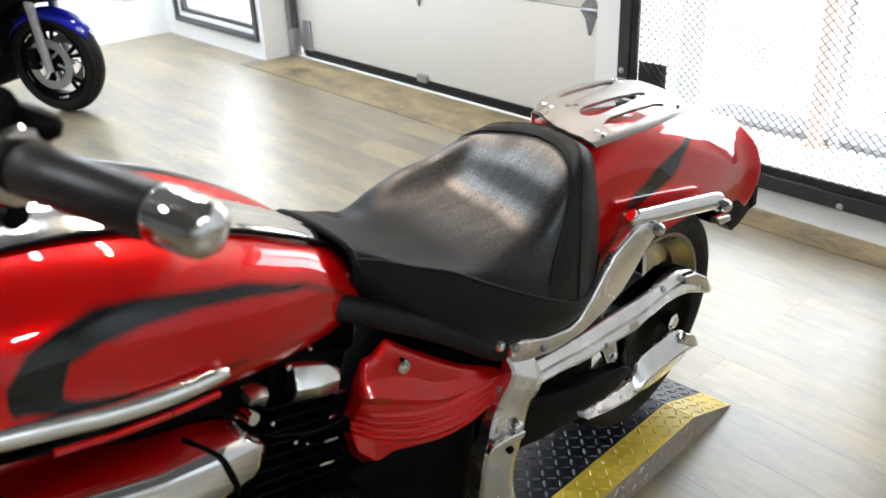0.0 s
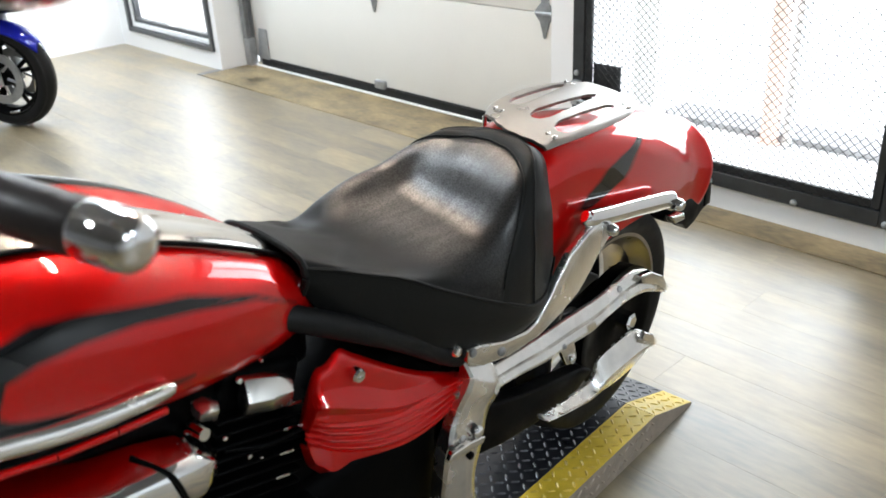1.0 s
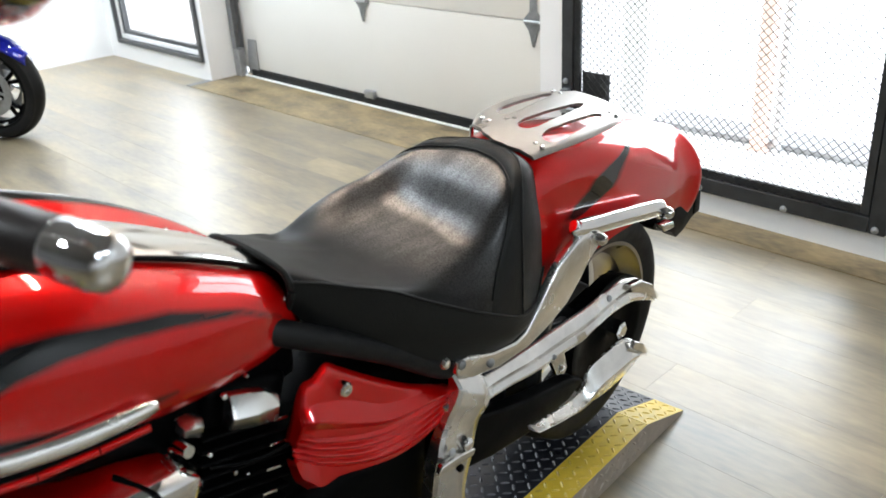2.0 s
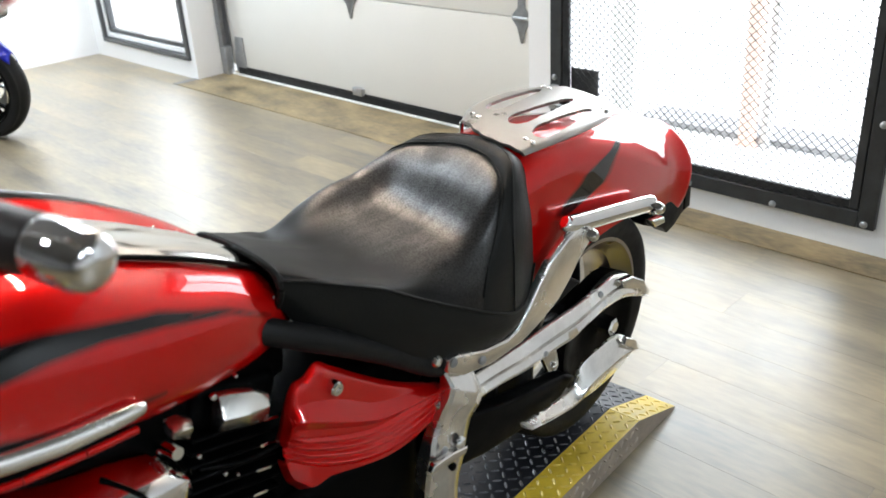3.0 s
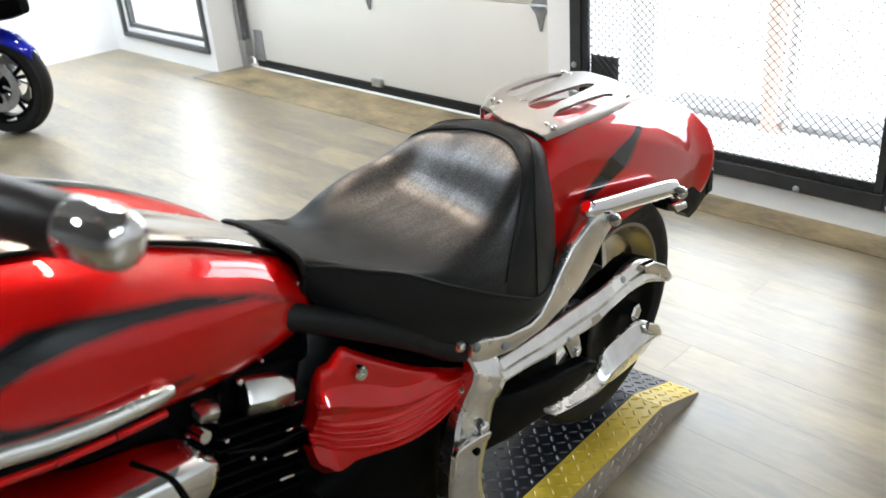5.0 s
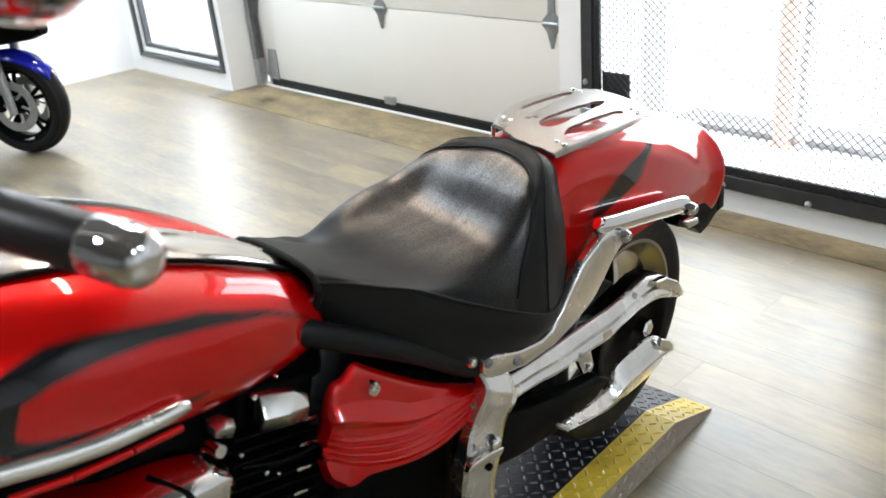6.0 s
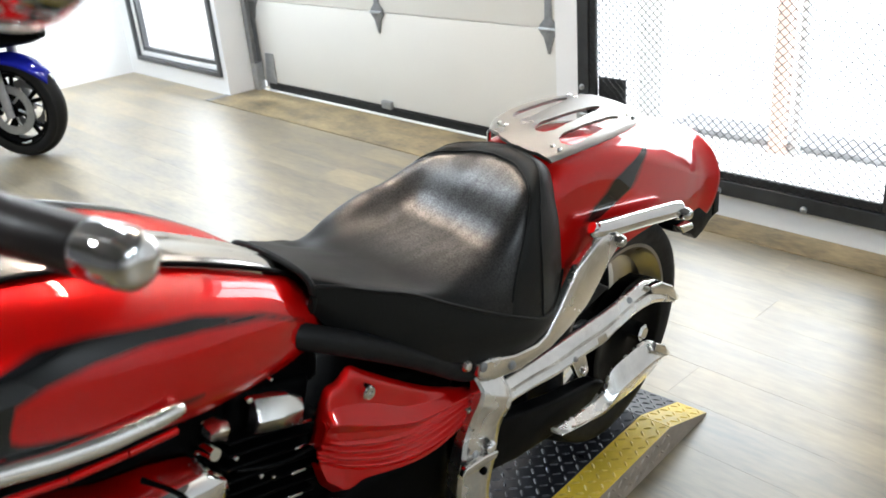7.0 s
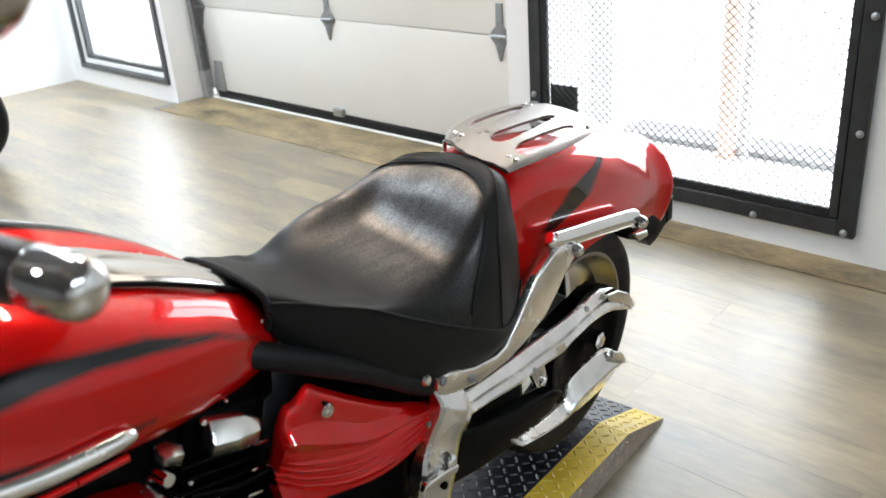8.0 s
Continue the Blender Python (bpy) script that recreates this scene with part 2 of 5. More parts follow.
def loft(rings, closed=True, caps=True, bm=None):
    bm = bm or bmesh.new()
    rows = [[bm.verts.new(p) for p in r] for r in rings]
    n = len(rows[0])
    for a, b in zip(rows, rows[1:]):
        for i in range(n if closed else n - 1):
            j = (i + 1) % n
            bm.faces.new((a[i], a[j], b[j], b[i]))
    if caps and closed:
        bm.faces.new(rows[0])
        bm.faces.new(rows[-1])
    return bm


def tube(pts, radius, seg=12, n=None, flat=1.0, up=(0, 0, 1), bm=None):
    """A round (or flattened) bar along pts; radius: one number or one for each point of pts."""
    pts = [np.array(p, float) for p in pts]
    rad = list(np.broadcast_to(radius, (len(pts),)).astype(float))
    if n:
        q = spline([(*p, r) for p, r in zip(pts, rad)], n)
        pts, rad = [p[:3] for p in q], [max(p[3], 1e-4) for p in q]
    rings = []
    upv = np.array(up, float)
    for i, p in enumerate(pts):
        d = pts[min(i + 1, len(pts) - 1)] - pts[max(i - 1, 0)]
        d = d / (np.linalg.norm(d) + 1e-12)
        s = np.cross(d, upv)
        s = s / (np.linalg.norm(s) + 1e-12)
        w = np.cross(s, d)
        rings.append([tuple(p + rad[i] * (s * math.cos(a) * flat + w * math.sin(a))) for a in np.linspace(0, 2 * math.pi, seg, endpoint=False)])
    return loft(rings, bm=bm)


def lathe(profile, seg=48, axis="x", centre=(0, 0, 0), bm=None, closed=False):
    """Turns a profile of (along the axis, radius) about the x, y or z axis."""
    rings = []
    for a in np.linspace(0, 2 * math.pi, seg, endpoint=False):
        c, s = math.cos(a), math.sin(a)
        ring = []
        for h, r in profile:
            p = {"x": (h, r * c, r * s), "y": (r * s, h, r * c), "z": (r * c, r * s, h)}[axis]
            ring.append((p[0] + centre[0], p[1] + centre[1], p[2] + centre[2]))
        rings.append(ring)
    bm = bm or bmesh.new()
    rows = [[bm.verts.new(p) for p in r] for r in rings]
    n = len(profile)
    for i in range(seg):
        a, b = rows[i], rows[(i + 1) % seg]
        for j in range(n if closed else n - 1):
            k = (j + 1) % n
            bm.faces.new((a[j], b[j], b[k], a[k]))
    bmesh.ops.remove_doubles(bm, verts=bm.verts[:], dist=1e-5)
    return bm


def slab(outline, x0, x1, bevel=0.004, bend=None, bm=None):
    """A plate with an outline of (y, z), from x0 to x1 thick, its edges rounded; bend(y, z): a shift along x."""
    bm = bm or bmesh.new()
    a = [bm.verts.new((x0, y, z)) for y, z in outline]
    f = bm.faces.new(a)
    r = bmesh.ops.extrude_face_region(bm, geom=[f])
    new_v = [g for g in r["geom"] if isinstance(g, bmesh.types.BMVert)]
    for v in new_v:
        v.co.x = x1
    if bevel:
        bmesh.ops.bevel(bm, geom=[e for e in bm.edges], offset=bevel, segments=3, affect="EDGES", profile=0.5)
    if bend:
        bmesh.ops.triangulate(bm, faces=bm.faces[:])
        for v in bm.verts:
            v.co.x += bend(v.co.y, v.co.z)
    return bm


def bolt(parent, p, r=0.009, h=0.006, name="bolt", axis="x", material=None):
    """A dome-headed bolt whose head stands out along an axis."""
    prof = [(0, r), (h * 0.45, r), (h * 0.85, r * 0.75), (h, r * 0.35), (h, 0.0001)]
    return part(name, lathe(prof, 14, axis, p), material or M_CHROME, parent)

# ---- large structure ----
WY, WT, ZC = 3.087, 0.33, 3.2
XL, XR, YB = -7.17, 5.5, -6.5
bm = bmesh.new()
for x0, x1, z0, z1 in ((XL - 0.25, -6.955, 0, ZC), (-6.955, -5.685, 0, 0.160), (-6.955, -5.685, 1.95, ZC), (-5.685, -5.60, 0, ZC),
                       (-5.60, -2.556, 2.55, ZC), (-2.556, -2.33, 0, ZC), (-2.33, -1.03, 0, 0.19), (-2.33, -1.03, 2.12, ZC), (-1.03, XR + 0.25, 0, ZC)):
    box(x0, WY, z0, x1, WY + WT, z1, bm=bm)
setting("wall_north", bm, M_WALL, "white painted wall with door and window openings", "wall")
setting("wall_west", box(XL - 0.25, YB, 0, XL, WY, ZC), M_WALL, "plain white painted wall", "wall")
setting("wall_east", box(XR, YB, 0, XR + 0.25, WY, ZC), M_WALL, "plain white painted wall", "wall")
setting("wall_south", box(XL - 0.25, YB - 0.25, 0, XR + 0.25, YB, ZC), M_FARWALL, "unseen wall greyed to deepen reflections", "wall")
setting("ceiling", box(XL - 0.25, YB - 0.25, ZC, XR + 0.25, WY + WT, ZC + 0.15), M_CEIL, "plain dark ceiling", "ceiling")
floor_ob = setting("floor", box(XL - 0.25, YB - 0.25, -0.2, XR + 0.25, WY + WT + 0.02, -0.004), M_SLAB, "oak-look vinyl plank floor with a glossy finish", "floor")
setting("ground", box(-60, WY + WT + 0.02, -0.35, 60, 90, -0.03), M_SNOW, "pale bright concrete ground outside the doors", "ground")
setting("backdrop", box(-40, 14, -0.03, 30, 14.1, 16), M_SKYGLOW, "overexposed white daylight", "backdrop")
setting("floor_border_strip", box(-5.60, 2.915, -0.004, XR, WY, 0.004, 0.0015), M_STRIP, "worn brown vinyl strip along the wall base", "floor strip")
setting("strip_end_cap", box(-5.66, 2.915, -0.004, -5.60, WY, 0.005, 0.001), M_ZINC, "grey metal end cap of the floor strip", "floor strip")
setting("door_threshold", box(-5.60, WY, -0.004, -2.556, 3.41, 0.003), M_STRIP, "worn brown vinyl threshold under the garage door", "threshold")


def unseen_ceiling_lamp(x, y, glowing):
    t = thing("unseen_ceiling_lamp", pose(x, y, ZC), "unseen round white ceiling lamp with a glowing face", "lamp", "ceiling lamps")
    part("housing", lathe([(0.0, 0.21), (-0.05, 0.21), (-0.058, 0.20), (-0.058, 0.178), (-0.045, 0.175)], 40, "z"), M_WALL, t)
    part("diffuser", lathe([(-0.046, 0.174), (-0.052, 0.12), (-0.055, 0.06), (-0.056, 0.0001)], 40, "z"), glowing, t, "glowing face")


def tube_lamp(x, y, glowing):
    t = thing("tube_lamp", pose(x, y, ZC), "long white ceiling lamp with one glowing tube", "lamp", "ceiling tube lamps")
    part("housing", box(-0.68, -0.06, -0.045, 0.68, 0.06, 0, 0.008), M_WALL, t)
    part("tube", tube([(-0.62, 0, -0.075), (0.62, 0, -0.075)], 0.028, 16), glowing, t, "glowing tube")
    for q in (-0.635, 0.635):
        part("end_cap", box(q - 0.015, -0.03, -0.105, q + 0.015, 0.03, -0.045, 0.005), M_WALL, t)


# Unseen lamps; all but (-1.7, -1.6) added to brighten walls, door and bike.
for x, y, glowing in ((-4.3, 1.9, M_LAMP), (-6.1, 2.5, M_FILLLAMP), (-6.1, 0.5, M_FILLLAMP), (-6.1, -1.1, M_FILLLAMP), (-1.7, -1.6, M_LAMP), (2.9, 1.7, M_FILLLAMP), (2.9, -0.3, M_FILLLAMP)):
    unseen_ceiling_lamp(x, y, glowing)
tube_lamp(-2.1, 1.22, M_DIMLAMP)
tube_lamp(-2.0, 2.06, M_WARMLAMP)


# garage door: four sections in a recess
def garage_door():
    t = thing("garage_door", pose(-4.18, 3.36, 0), "closed cream sectional garage door with steel hinges", "garage door", kind="structure")
    zs = [0.058, 0.640, 1.25, 1.86, 2.56]
    for a, b in zip(zs, zs[1:]):
        part("door_section", box(-1.40, 0, a + 0.003, 1.60, 0.045, b - 0.003, 0.004), M_DOOR, t)
    part("bottom_seal", box(-1.30, -0.012, 0.004, 1.60, 0.04, 0.056, 0.008), M_RUBBER, t, "black rubber seal")
    part("floor_retainer", box(-1.36, -0.036, 0.003, 1.60, -0.014, 0.010, 0.002), M_WALL, t, "bright metal threshold strip")
    for x in (-1.36, 0.03, 1.36):
        for z in (0.640, 1.25):
            h = part("hinge", slab([(-0.020, z + 0.16), (0.020, z + 0.16), (0.024, z + 0.05), (0.060, z + 0.012), (0.060, z - 0.012), (0.030, z - 0.045), (0.006, z - 0.125), (-0.006, z - 0.125), (-0.030, z - 0.045), (-0.060, z - 0.012), (-0.060, z + 0.012), (-0.024, z + 0.05)], 0, 0.008, 0.002), M_ZINC, t, "dull grey steel hinge")
            h.rotation_euler = (0, 0, radians(-90))
            h.location = (x, -0.001, 0)
            part("hinge_pin", tube([(x - 0.05, -0.016, z), (x + 0.05, -0.016, z)], 0.009, 10), M_STEEL, t)
    part("handle", box(0.0, -0.03, 0.05, 0.09, 0, 0.10, 0.008), M_STEEL, t, "small steel lift handle")
    part("corner_bracket", slab([(-0.10, 0.02), (0.03, 0.02), (0.03, 0.08), (-0.005, 0.27), (-0.10, 0.27)], 0, 0.006, 0.002), M_STEEL, t).matrix_local = pose(-1.30, -0.004, 0, 0, 0, -90) @ Matrix.Scale(-1, 4, (0, 1, 0))
    tr = bmesh.new()
    for x0, x1, y0, y1 in ((-1.405, -1.400, -0.075, -0.01), (-1.400, -1.355, -0.075, -0.071), (-1.400, -1.355, -0.014, -0.010)):
        box(x0, y0, 0.20, x1, y1, 2.5, bm=tr)
    part("track", tr, M_ZINC, t, "dull grey vertical track")
    part("track_foot", box(-1.42, -0.07, 0.0, -1.35, -0.01, 0.20, 0.004), M_STEEL, t)
    for z in (0.05, 0.12, 0.17):
        bolt(t, (-1.385, -0.07, z), 0.012, 0.012, "track_bolt", "y").scale = (1, 1, 1)


garage_door()


def frame_rect(x0, z0, x1, z1, w, y0, y1, bev=0.003):
    bm = bmesh.new()
    box(x0, y0, z0, x0 + w, y1, z1, bev, 1, bm)
    box(x1 - w, y0, z0, x1, y1, z1, bev, 1, bm)
    box(x0 + w, y0, z0, x1 - w, y1, z0 + w, bev, 1, bm)
    box(x0 + w, y0, z1 - w, x1 - w, y1, z1, bev, 1, bm)
    return bm


M_WINFRAME = pm("grey_window_frame", (0.085, 0.088, 0.092), 0.4, 0.3, vary=0.15, scale=10)
M_GLASS = bpy.data.materials.new("window_glass")
M_GLASS.use_nodes = True
_g = M_GLASS.node_tree.nodes["Principled BSDF"]
_g.inputs["Transmission Weight"].default_value, _g.inputs["Roughness"].default_value, _g.inputs["IOR"].default_value = 1.0, 0.0, 1.05

win = thing("window_1", pose(0, 0, 0), "low window with a grey metal frame in the white wall", "window", kind="structure")
part("outer_frame", frame_rect(-6.985, 0.130, -5.656, 1.98, 0.036, WY - 0.022, WY + 0.03), M_WINFRAME, win)
part("white_reveal", frame_rect(-6.946, 0.169, -5.695, 1.941, 0.034, WY + 0.004, WY + 0.10), M_WALL, win)
part("sash", frame_rect(-6.910, 0.205, -5.731, 1.905, 0.032, WY + 0.012, WY + 0.06), M_WINFRAME, win)
pane = part("pane", box(-6.877, WY + 0.03, 0.238, -5.764, WY + 0.036, 1.872), M_GLASS, win)
pane.visible_shadow = False


# expanded-metal security screen
def security_screen():
    t = thing("security_screen", pose(0, 0, 0), "black steel security screen of expanded diamond mesh bolted over the doorway", "security screen", kind="structure")
    part("frame", frame_rect(-2.411, 0.107, -0.949, 2.2, 0.062, WY - 0.028, WY - 0.002), M_DARKSTEEL, t)
    part("inner_frame", frame_rect(-2.345, 0.172, -1.015, 2.135, 0.034, WY - 0.022, WY - 0.006), M_DARKSTEEL, t)
    part("edge_rod", tube([(-1.026, WY - 0.036, 0.17), (-1.026, WY - 0.036, 2.1)], 0.011, 10), M_RUST, t, "rubbed brown steel rod")
    part("edge_rod", tube([(-1.000, WY - 0.036, 0.17), (-1.000, WY - 0.036, 2.1)], 0.009, 10), M_RUST, t, "rubbed brown steel rod")
    part("rod_collar", tube([(-1.013, WY - 0.036, 0.40), (-1.013, WY - 0.036, 0.47)], 0.028, 12, flat=1.0), M_RUST, t)
    part("edge_rod", tube([(-2.352, WY - 0.033, 0.45), (-2.352, WY - 0.033, 2.1)], 0.007, 10), M_STEEL, t)
    verts, faces = [], []
    px_, pz = 0.072, 0.034
    x0, x1, z0, z1 = -2.343, -1.035, 0.172, 2.13
    n = int((x1 - x0) / (px_ / 2))
    rows = int((z1 - z0) / pz)
    for r in range(rows):
        for half in (0, 1):
            pts = []
            for i in range(n + 1):
                up_ = (i + half) % 2
                z = z0 + r * pz + pz / 2 + (pz / 2 - 0.001 if up_ else 0.001 - pz / 2)
                pts.append((x0 + i * px_ / 2, z))
            for (xa, za), (xb, zb) in zip(pts, pts[1:]):
                k = len(verts)
                w, d = 0.0018, 0.0013
                for x, z, yo in ((xa, za, -0.016), (xb, zb, -0.016)):
                    verts += [(x, WY - 0.010 + yo - d, z - w), (x, WY - 0.010 + yo + d, z - w), (x, WY - 0.010 + yo + d, z + w), (x, WY - 0.010 + yo - d, z + w)]
                faces += [(k, k + 1, k + 5, k + 4), (k + 1, k + 2, k + 6, k + 5), (k + 2, k + 3, k + 7, k + 6), (k + 3, k, k + 4, k + 7)]
    me = bpy.data.meshes.new("diamond_mesh")
    me.from_pydata(verts, [], faces)
    me.materials.append(M_MESH)
    ob = new("diamond_mesh", me)
    ob.parent = t
    tagged(ob, "black expanded diamond mesh", kind="stuff")
    for x, z in ((-2.05, 0.13), (-1.688, 0.125), (-1.327, 0.121), (-0.985, 0.125), (-0.972, 0.50), (-0.972, 0.90), (-2.385, 0.47), (-2.385, 0.90)):
        part("frame_bolt", lathe([(0, 0.014), (-0.006, 0.013), (-0.010, 0.007), (-0.011, 0.0001)], 12, "y", (x, WY - 0.028, z)), M_STEEL, t)
    part("lock_plate", box(-2.311, WY - 0.004, 0.375, -2.166, WY + 0.002, 0.520, 0.001), M_DARKSTEEL, t, "dark steel plate behind the lock")
    part("latch", box(-2.395, WY - 0.06, 0.33, -2.355, WY - 0.028, 0.44, 0.006), M_STEEL, t)
    part("latch_box", box(-2.345, WY - 0.055, 0.385, -2.275, WY - 0.022, 0.430, 0.006), M_STEEL, t)
    part("hasp", tube([(-2.375, WY - 0.06, 0.36), (-2.29, WY - 0.065, 0.355), (-2.265, WY - 0.05, 0.36), (-2.265, WY - 0.03, 0.335)], 0.008, 8, 12), M_STEEL, t)


security_screen()


M_GREYWALL = pm("pale_grey_render", (0.84, 0.84, 0.83), 0.8, vary=0.1, scale=3, bump=0.2)
M_KERB = pm("grey_kerb_concrete", (0.30, 0.30, 0.305), 0.8, vary=0.3, scale=6, bump=0.3)


def outside_post(x, y, w, material, label):
    t = thing("post", pose(x, y, -0.03), label, "post")
    part("shaft", box(-w / 2, -0.04, 0.012, w / 2, 0.04, 2.9, 0.006), material, t)
    part("foot", box(-w / 2 - 0.02, -0.06, 0, w / 2 + 0.02, 0.06, 0.012, 0.003), material, t)


outside_post(-1.915, 4.02, 0.064, M_POST, "orange-brown upright post outside the screen door")
outside_post(-1.85, 4.10, 0.035, M_GREYPOST, "thin pale grey post outside the screen door")
setting("outside_panel", box(-3.6, 4.03, -0.03, -2.60, 4.13, 2.9, 0.004), M_GREYWALL, "pale grey wall outside the screen door", "wall")
# Added panel that blocks the backdrop, so the window glares less on the floor.
setting("outside_panel", box(-12.0, 6.0, -0.03, -4.4, 6.15, 3.2, 0.004), M_GREYWALL, "pale grey panel added to dim the window's daylight", "wall")
setting("outside_kerb", box(-2.6, 4.10, -0.03, 0.9, 4.34, 0.0, 0.008), M_KERB, "low grey kerb outside the screen door", "kerb")

# ---- ramp under the motorcycle ----
RAMP = pose(-1.056, 0.0075, 0.08, 0, 0, 4.3)
BIKE = pose(-1.056, 0.0075, 0.08, 0, 4.0, 4.3)


def tread(x0, x1, y0, y1, z, slope=0.0, y_from=0.0, pitch=0.0255):
    """Raised lozenges, turned in alternation, on a plate."""
    bm = bmesh.new()
    nx, ny = int((x1 - x0) / pitch), int((y1 - y0) / pitch)
    for i in range(nx):
        for j in range(ny):
            cx, cy = x0 + (i + 0.5) * (x1 - x0) / nx, y0 + (j + 0.5) * (y1 - y0) / ny
            a = radians(45 if (i + j) % 2 else -45)
            c, s = math.cos(a), math.sin(a)
            vs = []
            for lx, ly, lz in ((-0.0120, 0, 0), (-0.006, 0.0036, 0), (0.006, 0.0036, 0), (0.0120, 0, 0), (0.006, -0.0036, 0), (-0.006, -0.0036, 0), (-0.0068, 0, 0.0028), (0.0068, 0, 0.0028)):
                x, y = cx + lx * c - ly * s, cy + lx * s + ly * c
                vs.append(bm.verts.new((x, y, z + lz + slope * (y - y_from))))
            for f in ((0, 1, 6), (1, 2, 7, 6), (2, 3, 7), (3, 4, 7), (4, 5, 6, 7), (5, 0, 6)):
                bm.faces.new([vs[k] for k in f])
    return bm


def ramp():
    t = thing("lift_ramp", RAMP, "diamond-plate motorcycle ramp with worn yellow edge stripes and a black middle", "ramp")
    h, ye, yt, wd = 0.08, 1.60, 1.805, 0.193
    sl = -(h - 0.006) / (yt - ye)
    for x0, x1, m, nm in ((-wd, -wd + 0.088, M_YELLOW, "edge_stripe"), (-wd + 0.089, wd - 0.089, M_DARKPLATE, "middle_plate"), (wd - 0.088, wd, M_YELLOW, "edge_stripe")):
        bm = box(x0, -1.0, -0.006, x1, ye, 0, 0.001, 1)
        part(nm, bm, m, t, smooth=False)
        ob = part(nm + "_tread", tread(x0, x1, 0.3, ye, 0.0), M_TREADGREY if m is M_DARKPLATE else M_TREADYELLOW, t)
        ob["kind"] = "stuff"
        a = [(x0, ye, -0.006), (x1, ye, -0.006), (x1, yt, -h + 0.001), (x0, yt, -h + 0.001)]
        b = [(x0, ye, 0), (x1, ye, 0), (x1, yt, -h + 0.007), (x0, yt, -h + 0.007)]
        part("end_" + nm, loft([a, b]), m, t, smooth=False)
        ob = part("end_tread", tread(x0, x1, ye + 0.003, yt - 0.004, 0.0005, sl, ye), M_TREADGREY if m is M_DARKPLATE else M_TREADYELLOW, t)
        ob["kind"] = "stuff"
    side = [(-1.0, -h), (yt, -h), (yt, -h + 0.006), (ye, -0.001), (-1.0, -0.001)]
    for x0, x1 in ((wd - 0.006, wd), (-wd, -wd + 0.006)):
        part("side_plate", slab(side, x0 + 0.0005, x1 + 0.0005, 0.0), M_PLATE, t, "bare worn diamond plate", smooth=False)
    sd = tread(-0.072, -0.002, 0.3, ye, 0.0)
    ob = part("side_tread", sd, M_PLATE, t)
    ob["kind"] = "stuff"
    ob.matrix_local = Matrix(((0, 0, 1, wd + 0.001), (0, 1, 0, 0), (1, 0, 0, 0), (0, 0, 0, 1)))


ramp()

# ---- the red cruiser; x to its left, y to its rear, z up from the ramp ----
bike = thing("motorcycle", BIKE, "red cruiser motorcycle with black flames and a worn black solo seat", "motorcycle")


def striped(base, name):
    """The red paint with black graphics where the attribute 'graphic' is above zero."""
    m = base.copy()
    m.name = name
    nt = m.node_tree
    b = nt.nodes["Principled BSDF"]
    src = b.inputs["Base Color"].links[0].from_socket
    at = nt.nodes.new("ShaderNodeAttribute")
    at.attribute_name = "graphic"
    r = nt.nodes.new("ShaderNodeMapRange")
    r.inputs["From Min"].default_value, r.inputs["From Max"].default_value = -0.0045, 0.0045
    nt.links.new(at.outputs["Fac"], r.inputs["Value"])
    mx = nt.nodes.new("ShaderNodeMix")
    mx.data_type = "RGBA"
    nt.links.new(r.outputs[0], mx.inputs["Factor"])
    nt.links.new(src, mx.inputs["A"])
    mx.inputs["B"].default_value = (0.005, 0.0055, 0.006, 1)
    nt.links.new(mx.outputs["Result"], b.inputs["Base Color"])
    return m


M_REDSTRIPE = striped(M_RED, "candy_red_with_black_flames")


def paint_graphic(ob, fn):
    at = ob.data.attributes.new("graphic", "FLOAT", "POINT")
    for i, v in enumerate(ob.data.vertices):
        at.data[i].value = fn(v.co.y, v.co.z, v.co.x)


TU = [-0.34, -0.25, -0.1, 0.05, 0.2, 0.33, 0.45, 0.54, 0.593, 0.628, 0.646]
TA = [0.02, 0.11, 0.155, 0.172, 0.175, 0.163, 0.135, 0.106, 0.081, 0.050, 0.014]
TT = [0.95, 1.005, 1.034, 1.036, 1.018, 0.976, 0.922, 0.872, 0.832, 0.795, 0.768]
TW = [0.92, 0.92, 0.915, 0.903, 0.884, 0.858, 0.825, 0.795, 0.777, 0.764, 0.758]
TB = [0.89, 0.86, 0.842, 0.824, 0.788, 0.744, 0.722, 0.714, 0.716, 0.73, 0.745]


def lobe(u, x):
    """The rise of the tank's halves beside the console."""
    k = along([-0.35, -0.2, 0.0, 0.3, 0.45, 0.58, 0.64], [0.0, 0.6, 1.0, 1.0, 0.85, 0.40, 0.0], u)
    return k * (0.046 if x < 0 else 0.004) * math.exp(-((abs(x) - 0.088) / 0.052) ** 2)


def tank_ring(u, k=96):
    a, zt, zw, zb = (along(TU, q, u) for q in (TA, TT, TW, TB))
    out = []
    for i in range(k):
        th = 2 * math.pi * i / k
        c, s = math.cos(th), math.sin(th)
        e = 0.82
        x = a * math.copysign(abs(c) ** e, c)
        z = zw + ((zt - zw) * abs(s) ** 0.78 + lobe(u, x) if s > 0 else -(zw - zb) * abs(s) ** e) - 0.06 * x
        out.append((x, u, z))
    return out


